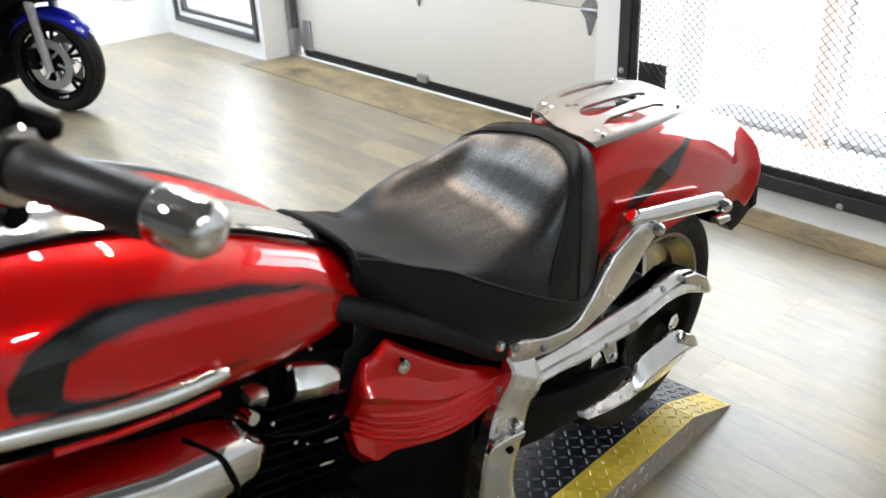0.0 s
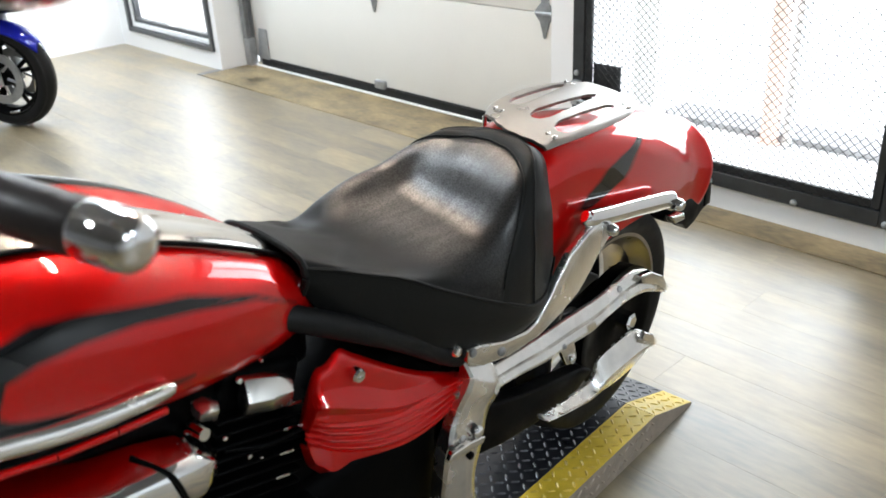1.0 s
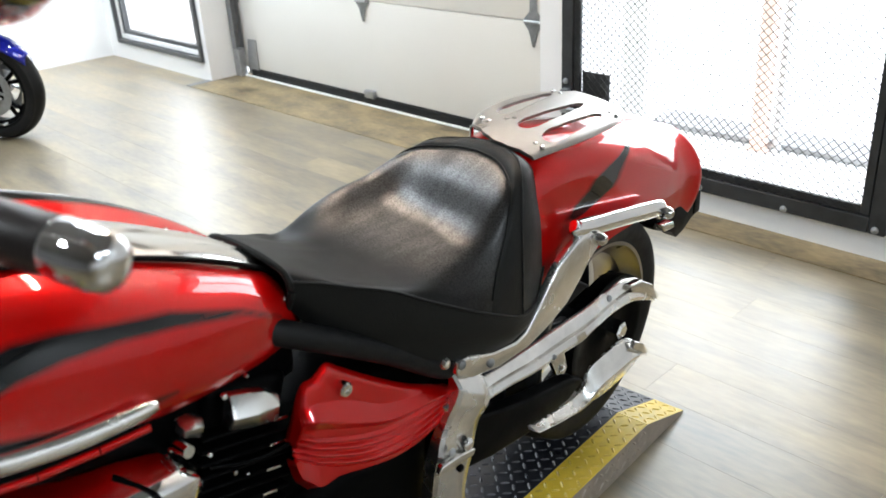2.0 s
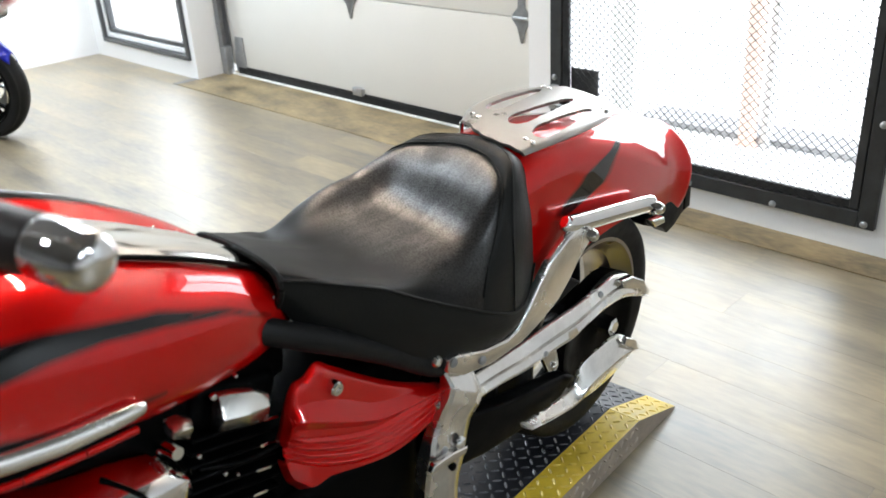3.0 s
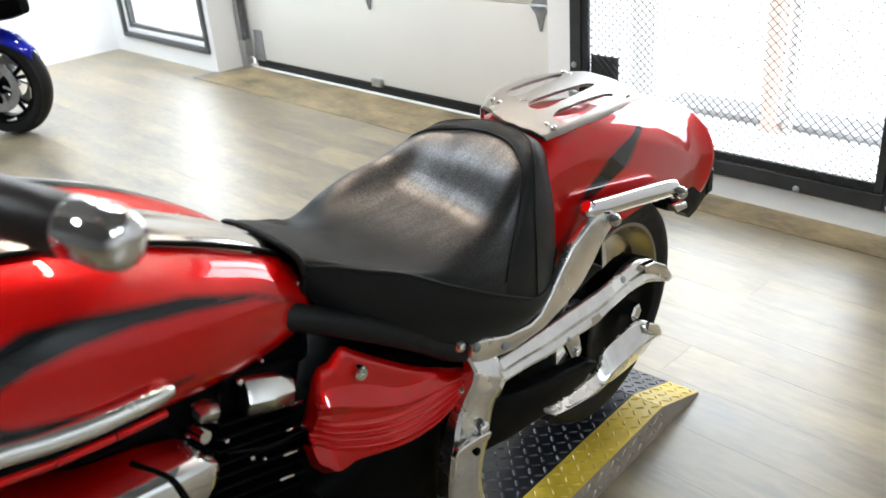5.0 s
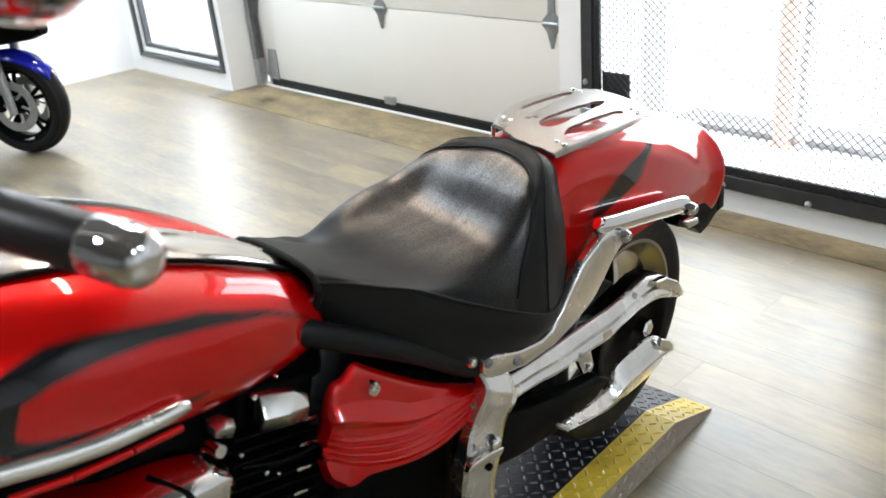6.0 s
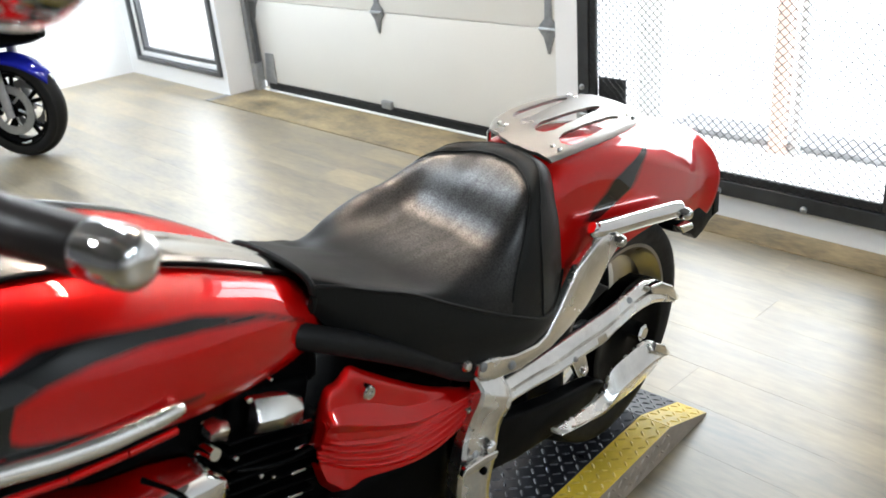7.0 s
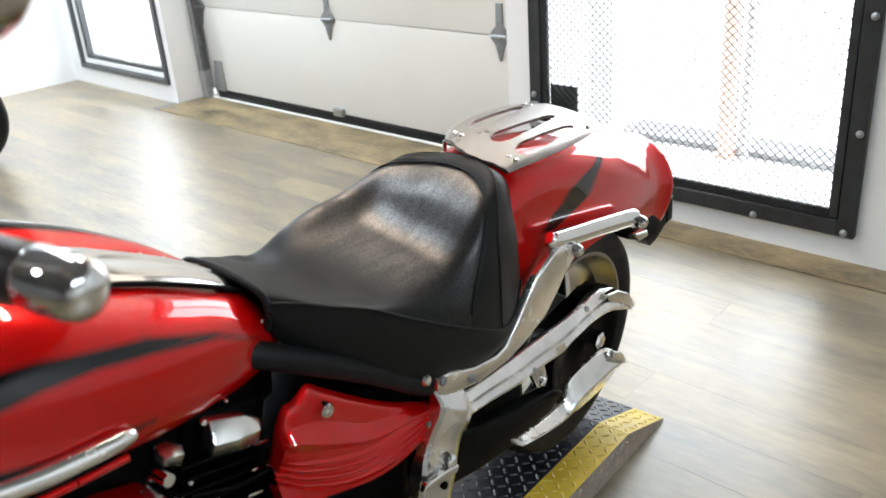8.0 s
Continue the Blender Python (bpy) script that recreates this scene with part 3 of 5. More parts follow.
def flame(u, w, x):
    if x < 0.02:
        return min(-0.064 - 0.05 * (u - 0.4) - x, u - 0.12) if x < -0.02 else -0.02

    def band(top, bot):
        us = [p[0] for p in top]
        if u < min(us) or u > max(us):
            return -0.02
        hi = float(np.interp(u, us[::-1], [p[1] for p in top][::-1]))
        lo = float(np.interp(u, [p[0] for p in bot][::-1], [p[1] for p in bot][::-1]))
        return min(hi - w, w - lo)
    a = band(((0.560, 0.798), (0.475, 0.858), (0.366, 0.912), (0.291, 0.936), (0.224, 0.957), (0.175, 0.967), (0.131, 0.963), (0.096, 0.952), (0.066, 0.925)),
             ((0.560, 0.796), (0.475, 0.850), (0.364, 0.894), (0.289, 0.917), (0.219, 0.929), (0.168, 0.931), (0.130, 0.925), (0.112, 0.885), (0.066, 0.892)))
    b = band(((0.355, 0.814), (0.268, 0.839), (0.212, 0.852), (0.137, 0.879), (0.112, 0.894), (0.077, 0.902)),
             ((0.355, 0.812), (0.267, 0.819), (0.210, 0.830), (0.135, 0.856), (0.105, 0.876), (0.077, 0.892)))
    return max(a, b)


tank = part("fuel_tank", loft([tank_ring(u) for u in np.linspace(-0.335, 0.644, 110)]), M_REDSTRIPE, bike, "glossy candy red tank with a black flame stripe")
paint_graphic(tank, flame)


def tank_top(u, x):
    a, zt, zw = (along(TU, q, u) for q in (TA, TT, TW))
    c = min(abs(x) / a, 0.999) ** (1 / 0.82)
    return zw + (zt - zw) * math.sqrt(1 - c * c) ** 0.78 + lobe(u, x) - 0.06 * x


# chrome console along the tank's back
rings = []
for u in np.linspace(-0.12, 0.605, 50):
    hw = along([-0.12, 0.1, 0.3, 0.45, 0.55, 0.605], [0.07, 0.074, 0.070, 0.062, 0.050, 0.022], u)
    hr = hw * 0.50
    xs = [x * (hw if x > 0 else hr) for x in np.linspace(-1, 1, 17)]
    rings.append([(x, u, tank_top(u, x) + 0.004 + 0.011 * (1 - abs(x / (hw if x > 0 else hr)) ** 3)) for x in xs] +
                 [(x * 0.98, u, tank_top(u, x) - 0.006) for x in xs[::-1]])
console = part("tank_console", loft(rings), M_CONSOLE, bike, "long chrome console on top of the tank")
part("console_gasket", tube([(along([-0.12, 0.1, 0.3, 0.45, 0.55, 0.6], [0.072, 0.077, 0.073, 0.065, 0.053, 0.028], u), u, tank_top(u, 0.07 * (0.62 - u) / 0.62 + 0.01) + 0.002) for u in np.linspace(-0.1, 0.6, 30)], 0.004, 8), M_BLACKPLASTIC, bike)

# solo seat
SU = [0.576, 0.61, 0.66, 0.72, 0.8, 0.88, 0.96, 1.04, 1.1, 1.15, 1.2, 1.235]
SDU = [0.576, 0.61, 0.66, 0.72, 0.8, 0.88, 0.96, 0.983, 1.005, 1.03, 1.06, 1.09, 1.115, 1.15, 1.2, 1.235]
SC = [0.868, 0.853, 0.832, 0.806, 0.789, 0.784, 0.788, 0.797, 0.811, 0.828, 0.843, 0.855, 0.864, 0.868, 0.835, 0.77]
SR = [0.862, 0.847, 0.822, 0.794, 0.769, 0.760, 0.765, 0.774, 0.788, 0.805, 0.820, 0.832, 0.841, 0.84, 0.8, 0.74]
SP = [0.845, 0.836, 0.814, 0.788, 0.738, 0.69, 0.645, 0.607, 0.602, 0.615, 0.635, 0.655]
SB = [0.8, 0.75, 0.707, 0.665, 0.62, 0.578, 0.554, 0.537, 0.545, 0.572, 0.60, 0.625]
SA = [0.095, 0.112, 0.13, 0.147, 0.165, 0.177, 0.183, 0.179, 0.162, 0.137, 0.106, 0.07]
SBA = [0.085, 0.1, 0.118, 0.133, 0.148, 0.158, 0.162, 0.156, 0.146, 0.128, 0.1, 0.07]


SRR = [0.862, 0.848, 0.820, 0.787, 0.812, 0.826, 0.828, 0.832, 0.837, 0.842, 0.846, 0.849, 0.848, 0.842, 0.80, 0.74]


def seat_half(u, right=False):
    c, r = (along(SDU, q, u) for q in (SC, SRR if right else SR))
    p, b, a, ab = (along(SU, q, u) for q in (SP, SB, SA, SBA))
    top = spline([(0, c), (0.4 * a, c + 0.3 * (r - c)), (0.74 * a, r), (0.92 * a, r - 0.40 * (r - p)), (a, p)], 25)
    side = spline([(a, p), (a * 1.012, p * 0.55 + b * 0.45), (ab, b)], 9)
    return top, side


def seat_seam(x):
    """How far back the sewn panel reaches at x."""
    return along([0, 0.06, 0.10, 0.13, 0.15, 0.165, 0.19], [1.115, 1.108, 1.083, 1.052, 1.015, 0.975, 0.92], abs(x))


def seat_point(u, q):
    """A point of the seat's top at u; q from -1 (right piping) to 1 (left piping)."""
    top, _ = seat_half(u, q < 0)
    k = abs(q) * (len(top) - 1)
    n_ = min(int(k), len(top) - 2)
    p = top[n_] + (top[n_ + 1] - top[n_]) * (k - n_)
    return (math.copysign(p[0], q), u, p[1])


panel_rows, border_rows = [], []
qs = np.linspace(-1, 1, 61)
seams = []
for q in qs:
    u_ = 1.0
    for _ in range(12):
        u_ = 0.5 * u_ + 0.5 * seat_seam(seat_point(u_, q)[0])
    seams.append(min(max(u_, 0.60), 1.20))
for i in range(71):
    panel_rows.append([])
    for q, su_ in zip(qs, seams):
        x, y, z = seat_point(0.577 + (su_ - 0.577) * i / 70, q)
        panel_rows[-1].append((x, y, z))
grid = np.array(panel_rows)
for _ in range(5):
    grid[1:-1, 1:-1, 2] = 0.5 * grid[1:-1, 1:-1, 2] + 0.125 * (grid[2:, 1:-1, 2] + grid[:-2, 1:-1, 2] + grid[1:-1, 2:, 2] + grid[1:-1, :-2, 2])
for j, su_ in enumerate(seams):
    grid[:, j, 2] -= 0.0035 * np.exp(-((su_ - grid[:, j, 1]) / 0.010) ** 2)
panel_rows = [[tuple(float(c) for c in p) for p in r] for r in grid]
for i in range(41):
    border_rows.append([])
    for q, su_ in zip(qs, seams):
        w = i / 40
        x, y, z = seat_point(su_ + (1.232 - su_) * w, q)
        border_rows[-1].append((x, y, z - 0.0035 * math.exp(-((y - su_) / 0.010) ** 2) + 0.004 * math.sin(math.pi * min(w * 1.6, 1))))
rows_t = panel_rows
rows_l, rows_r = [], []
for u in np.linspace(0.577, 1.232, 80):
    rows_l.append([(p[0], u, p[1]) for p in seat_half(u)[1]])
    rows_r.append([(-p[0], u, p[1]) for p in seat_half(u, True)[1]])
part("seat_panel", loft(panel_rows, closed=False), M_LEATHER, bike, "worn glossy black vinyl seat panel")
part("seat_border", loft(border_rows, closed=False), M_LEATHERSIDE, bike, "matt black rolled seat border")
part("seat_seam", tube([(r[0], r[1], r[2] + 0.003) for r in border_rows[0][3:-3]], 0.0022, 6), M_LEATHERSIDE, bike)
line = []
for q in np.linspace(-0.96, 1, 60):
    u_ = 1.05
    for _ in range(12):
        u_ = 0.5 * u_ + 0.5 * along([0, 0.06, 0.10, 0.13, 0.155, 0.17, 0.19], [1.155, 1.146, 1.118, 1.085, 1.055, 1.042, 1.03], abs(seat_point(u_, q)[0]))
    x, y, z = seat_point(u_, q)
    line.append((x * 1.005, y, z + 0.0035))
part("border_seam", tube(line, 0.0020, 6), M_LEATHERSIDE, bike)
part("seat_skirt", loft(rows_l, closed=False), M_LEATHERSIDE, bike)
part("seat_skirt", loft(rows_r, closed=False), M_LEATHERSIDE, bike)
part("seat_piping", tube([(r[0][0] + 0.001, r[0][1], r[0][2]) for r in rows_l], 0.003, 8), M_LEATHERSIDE, bike)
part("seat_front_edge", tube(rows_l[0][::-1] + rows_t[0][::-1] + rows_r[0], 0.006, 8), M_LEATHERSIDE, bike)
part("seat_base", loft([[(-along(SU, SBA, u) + 0.006, u, along(SU, SB, u) + 0.012), (along(SU, SBA, u) - 0.006, u, along(SU, SB, u) + 0.012), (along(SU, SBA, u) - 0.006, u, along(SU, SB, u) + 0.004), (-along(SU, SBA, u) + 0.006, u, along(SU, SB, u) + 0.004)] for u in np.linspace(0.59, 1.22, 30)]), M_BLACKPLASTIC, bike)

# rear mudguard
FU = [1.08, 1.13, 1.18, 1.32, 1.47, 1.59, 1.71, 1.79, 1.83, 1.86, 1.885]
FT = [0.800, 0.843, 0.862, 0.858, 0.830, 0.808, 0.775, 0.742, 0.724, 0.712, 0.706]
FB = [0.6, 0.59, 0.585, 0.59, 0.600, 0.590, 0.555, 0.520, 0.503, 0.495, 0.490]
FA = [0.112, 0.116, 0.118, 0.119, 0.118, 0.115, 0.108, 0.101, 0.100, 0.106, 0.115]
FS = [0.74, 0.770, 0.782, 0.782, 0.762, 0.714, 0.661, 0.626, 0.612, 0.600, 0.590]


def fender_ring(u, k=28):
    t_, s_, b_, a_ = (along(FU, q, u) for q in (FT, FS, FB, FA))
    f_ = along([1.08, 1.7, 1.885], [-0.02, -0.02, -0.20], u)
    e_ = along([1.08, 1.35, 1.6, 1.83, 1.885], [0.95, 1.0, 1.28, 1.28, 1.1], u)
    roof = [(a_ * math.copysign(abs(math.cos(q)) ** e_, math.cos(q)), s_ + (t_ - s_) * abs(math.sin(q)) ** e_) for q in np.linspace(0, math.pi, 2 * k + 1)]
    side = [(a_ * (1 + f_ * (1 - q) ** 2), b_ + (s_ - b_) * q) for q in np.linspace(0, 1, 11)[:-1]]
    side = [(side[0][0] - 0.006, side[0][1] - 0.002)] + side
    pts = side + roof + [(-x, z) for x, z in side[::-1]]
    return [(x, u, z) for x, z in pts]


def tail_graphic(u, w, x):
    if x < 0.03:
        return -0.02
    zs = [0.696, 0.705, 0.711, 0.720, 0.730, 0.740, 0.750, 0.760, 0.770, 0.779, 0.790]
    cu = np.interp(w, zs, [1.275, 1.305, 1.332, 1.348, 1.364, 1.386, 1.396, 1.402, 1.426, 1.475, 1.530])
    hw = np.interp(w, zs, [-0.02, 0.055, 0.076, 0.082, 0.080, 0.068, 0.062, 0.058, 0.058, 0.056, -0.02])
    return float(hw - abs(u - cu)) * 0.3


fender = part("rear_mudguard", loft([fender_ring(u) for u in np.linspace(1.08, 1.884, 120)], closed=False), M_REDSTRIPE, bike, "glossy red rear mudguard with a black flame tip")
paint_graphic(fender, tail_graphic)
sol = fender.modifiers.new("thick", "SOLIDIFY")
sol.thickness, sol.offset = 0.004, 1.0


# wheels
def tyre_profile(w, r, rim):
    return [(-w * 0.44, rim), (-w * 0.5, rim + (r - rim) * 0.4), (-w * 0.47, r - (r - rim) * 0.28), (-w * 0.36, r - 0.016), (-w * 0.18, r - 0.004), (0, r),
            (w * 0.18, r - 0.004), (w * 0.36, r - 0.016), (w * 0.47, r - (r - rim) * 0.28), (w * 0.5, rim + (r - rim) * 0.4), (w * 0.44, rim)]


def wheel(name, parent, cu, cw, r, w, rim, rim_mat, spokes=5):
    e = new(name)
    e.parent = parent
    e.location = (0, cu, cw)
    part("tyre", lathe([(p[0], p[1]) for p in spline(tyre_profile(w, r, rim), 31)], 72), M_RUBBER, e, "black road tyre")
    h = w * 0.45
    prof = [(-h, rim - 0.004), (-h, rim + 0.008), (-h + 0.012, rim + 0.006), (-h * 0.5, rim - 0.022), (0, rim - 0.026), (h * 0.5, rim - 0.022), (h - 0.012, rim + 0.006), (h, rim + 0.008), (h, rim - 0.004),
            (h - 0.014, rim - 0.010), (h * 0.5, rim - 0.036), (0, rim - 0.040), (-h * 0.5, rim - 0.036), (-h + 0.014, rim - 0.010)]
    part("rim", lathe(prof, 64, closed=True), M_SATIN if rim_mat is M_POLISH else rim_mat, e, "polished alloy rim")
    part("hub", lathe([(-0.07, 0.0001), (-0.07, 0.04), (-0.04, 0.055), (0.04, 0.055), (0.07, 0.04), (0.07, 0.0001)], 28), M_BLACKPLASTIC, e)
    for i in range(spokes):
        a = 2 * math.pi * i / spokes + 0.3
        c, s = math.cos(a), math.sin(a)
        part("spoke", tube([(0.02, 0.045 * c, 0.045 * s), (0.035, 0.5 * rim * c, 0.5 * rim * s), (0.02, (rim - 0.03) * c, (rim - 0.03) * s)], [0.022, 0.017, 0.021], 10, 8, up=(1, 0, 0)), M_BLACKPLASTIC if rim_mat is M_POLISH else rim_mat, e)
    return e


wheel("rear_wheel", bike, 1.480, 0.312, 0.302, 0.18, 0.222, M_POLISH)
wheel("front_wheel", bike, -0.32, 0.31, 0.31, 0.13, 0.226, M_POLISH)

# chrome and black side parts
def plate(name, outline, x0, x1, material, label="", bevel=0.005, parent=None):
    return part(name, slab(outline, x0, x1, bevel), material, parent or bike, label)


def bar(name, pts, radius, material, label="", n=24, flat=1.0, seg=14, up=(1, 0, 0), parent=None):
    return part(name, tube(pts, radius, seg, n, flat, up), material, parent or bike, label)


def ribbon(name, edge_a, edge_b, profile, material, label="", parent=None, shift=None, n=64):
    """A cast bar between two edges of (y, z); profile of (share from edge a to b, x), shift(share of the length): x moved."""
    a, b = spline(edge_a, n), spline(edge_b, n)
    rings = []
    for i, (p, q) in enumerate(zip(a, b)):
        k = shift(i / (n - 1)) if shift else 0.0
        rings.append([(x + (k if x > 0.15 else 0.0), *(p + (q - p) * f)) for f, x in profile])
    return part(name, loft(rings), material, parent or bike, label)


# mudguard strut with its arm
arm = plate("strut_arm", [(0.862, 0.560), (0.866, 0.588), (0.890, 0.586), (0.967, 0.556), (1.035, 0.543), (1.068, 0.550), (1.100, 0.580), (1.135, 0.622), (1.167, 0.655), (1.223, 0.682), (1.268, 0.692), (1.325, 0.655), (1.305, 0.638), (1.276, 0.618), (1.247, 0.586), (1.207, 0.552), (1.145, 0.528), (1.078, 0.512), (0.985, 0.513), (0.905, 0.532)], 0.150, 0.170, M_CAST, "polished aluminium mudguard arm", 0.006)
strut = bar("mudguard_strut", [(0.150, 1.235, 0.708), (0.154, 1.26, 0.694), (0.156, 1.42, 0.662), (0.155, 1.575, 0.628), (0.150, 1.60, 0.618)], [0.010, 0.016, 0.017, 0.017, 0.012], M_CHROME, "bright chrome mudguard strut", 30, 1.25, 16)
for y, z, r in ((1.300, 0.662, 0.014), (1.590, 0.617, 0.015)):
    part("strut_nut", lathe([(0.150, r), (0.178, r), (0.186, r * 0.8), (0.190, r * 0.5), (0.190, 0.0001)], 18, "x", (0, y, z)), M_CHROME, strut)
    part("strut_collar", lathe([(0.150, r * 1.25), (0.162, r * 1.25), (0.164, r)], 18, "x", (0, y, z)), M_CHROME, strut)
for y, z in ((0.872, 0.580), (0.955, 0.540)):
    bolt(arm, (0.170, y, z), 0.009, 0.006, "arm_bolt", material=M_ZINC)
bolt(bike, (0.150, 0.845, 0.590), 0.011, 0.014, "spacer", material=M_COVER)

# swingarm: upper rail, inner black rail, lower fork end
rail = ribbon("swingarm_rail", [(0.945, 0.503), (1.016, 0.497), (1.10, 0.490), (1.191, 0.488), (1.289, 0.484), (1.354, 0.486), (1.437, 0.491), (1.475, 0.487), (1.53, 0.462), (1.60, 0.393)],
              [(0.945, 0.458), (1.016, 0.451), (1.102, 0.436), (1.195, 0.431), (1.27, 0.424), (1.318, 0.432), (1.40, 0.438), (1.47, 0.430), (1.53, 0.408), (1.592, 0.382)],
              [(0, 0.146), (0, 0.154), (0.04, 0.158), (0.36, 0.168), (0.40, 0.160), (0.46, 0.160), (0.50, 0.170), (0.74, 0.176), (0.92, 0.173), (1, 0.164), (1, 0.146)], M_CAST, "polished aluminium swingarm rail with a long groove")
plate("rail_tip", [(1.452, 0.488), (1.50, 0.480), (1.555, 0.447), (1.597, 0.398), (1.585, 0.392), (1.535, 0.432), (1.47, 0.462)], 0.160, 0.180, M_POLISH, "bright polished rail tip", 0.004, rail)
bolt(rail, (0.160, 1.385, 0.478), 0.008, 0.008, "rail_bolt", material=M_STEEL)
bolt(rail, (0.172, 1.16, 0.447), 0.006, 0.008, "rail_bolt", material=M_STEEL)
plate("belt_guard_upper", [(1.06, 0.57), (1.20, 0.545), (1.30, 0.548), (1.36, 0.51), (1.25, 0.492), (1.10, 0.500)], 0.10, 0.128, M_BLACKPLASTIC, "black plastic belt guard", 0.006)
lower = ribbon("swingarm_fork_end", [(1.114, 0.287), (1.205, 0.271), (1.296, 0.266), (1.318, 0.276), (1.342, 0.312), (1.42, 0.319), (1.49, 0.316), (1.545, 0.285), (1.574, 0.250)],
               [(1.118, 0.276), (1.20, 0.247), (1.26, 0.226), (1.314, 0.220), (1.386, 0.207), (1.45, 0.203), (1.506, 0.206), (1.55, 0.222), (1.570, 0.236)],
               [(0, 0.152), (0, 0.157), (0.04, 0.161), (0.42, 0.174), (0.46, 0.179), (0.52, 0.180), (0.56, 0.174), (0.90, 0.166), (1, 0.160), (1, 0.152)], M_CAST, "polished aluminium lower fork end")
plate("fork_tip", [(1.505, 0.312), (1.548, 0.286), (1.578, 0.250), (1.565, 0.243), (1.535, 0.268), (1.50, 0.290)], 0.166, 0.180, M_POLISH, "", 0.003, lower)
plate("axle_carrier", [(1.19, 0.43), (1.245, 0.43), (1.275, 0.345), (1.262, 0.335), (1.235, 0.342), (1.215, 0.38)], 0.125, 0.140, M_POLISH, "polished link plate", 0.004)
bolt(bike, (0.140, 1.25, 0.352), 0.010, 0.008, "link_bolt")
plate("belt_guard_lower", [(0.93, 0.40), (1.06, 0.355), (1.16, 0.325), (1.315, 0.290), (1.36, 0.262), (1.275, 0.226), (1.143, 0.236), (1.02, 0.255), (0.93, 0.28)], 0.095, 0.135, M_BLACKPLASTIC, "black plastic lower belt guard", 0.008)
part("drive_pulley", lathe([(0.080, 0.0001), (0.080, 0.15), (0.116, 0.155), (0.116, 0.135), (0.106, 0.12), (0.104, 0.06), (0.110, 0.0001)], 40, "x", (0, 1.485, 0.312)), M_ENGINE, bike)
part("axle_nut", lathe([(0.10, 0.022), (0.150, 0.022), (0.155, 0.016), (0.155, 0.0001)], 6, "x", (0, 1.485, 0.340)), M_CHROME, bike)
part("swingarm_beam", box(-0.13, 0.86, 0.24, 0.10, 1.12, 0.50, 0.03, 3), M_ENGINE, bike)

# footpeg hanger that comes down from the pivot
leg = ribbon("pivot_plate", [(0.866, 0.566), (0.871, 0.545), (0.871, 0.521), (0.858, 0.490), (0.839, 0.450), (0.821, 0.420), (0.805, 0.373), (0.795, 0.300), (0.790, 0.220), (0.800, 0.150)],
             [(0.946, 0.530), (0.957, 0.500), (0.957, 0.468), (0.945, 0.440), (0.932, 0.417), (0.915, 0.377), (0.900, 0.342), (0.888, 0.300), (0.892, 0.240), (0.920, 0.150)],
             [(0, 0.140), (0, 0.166), (0.06, 0.173), (0.50, 0.178), (0.60, 0.181), (0.92, 0.176), (1, 0.168), (1, 0.140)], M_CAST, "polished aluminium frame pivot plate",
             shift=lambda k: -0.14 * max(0.22 - k, 0) - 0.008 * math.sin(math.pi * min(max((k - 0.30) / 0.30, 0), 1)))
plate("pivot_ledge", [(0.792, 0.392), (0.80, 0.408), (0.85, 0.402), (0.895, 0.390), (0.888, 0.376), (0.84, 0.382)], 0.176, 0.190, M_POLISH, bevel=0.004, parent=leg)
bolt(leg, (0.180, 0.878, 0.405), 0.013, 0.010, "pivot_bolt")
bolt(leg, (0.180, 0.835, 0.415), 0.008, 0.006, "pivot_bolt", material=M_STEEL)
bolt(leg, (0.180, 0.86, 0.36), 0.008, 0.006, "pivot_bolt", material=M_ENGINE)

# dark frame tube under the seat edge
bar("seat_rail", [(0.07, 0.50, 0.80), (0.105, 0.56, 0.770), (0.122, 0.640, 0.722), (0.128, 0.752, 0.645), (0.132, 0.85, 0.570), (0.132, 0.90, 0.545)], 0.021, M_RUBBER, "satin black seat rail", 30)


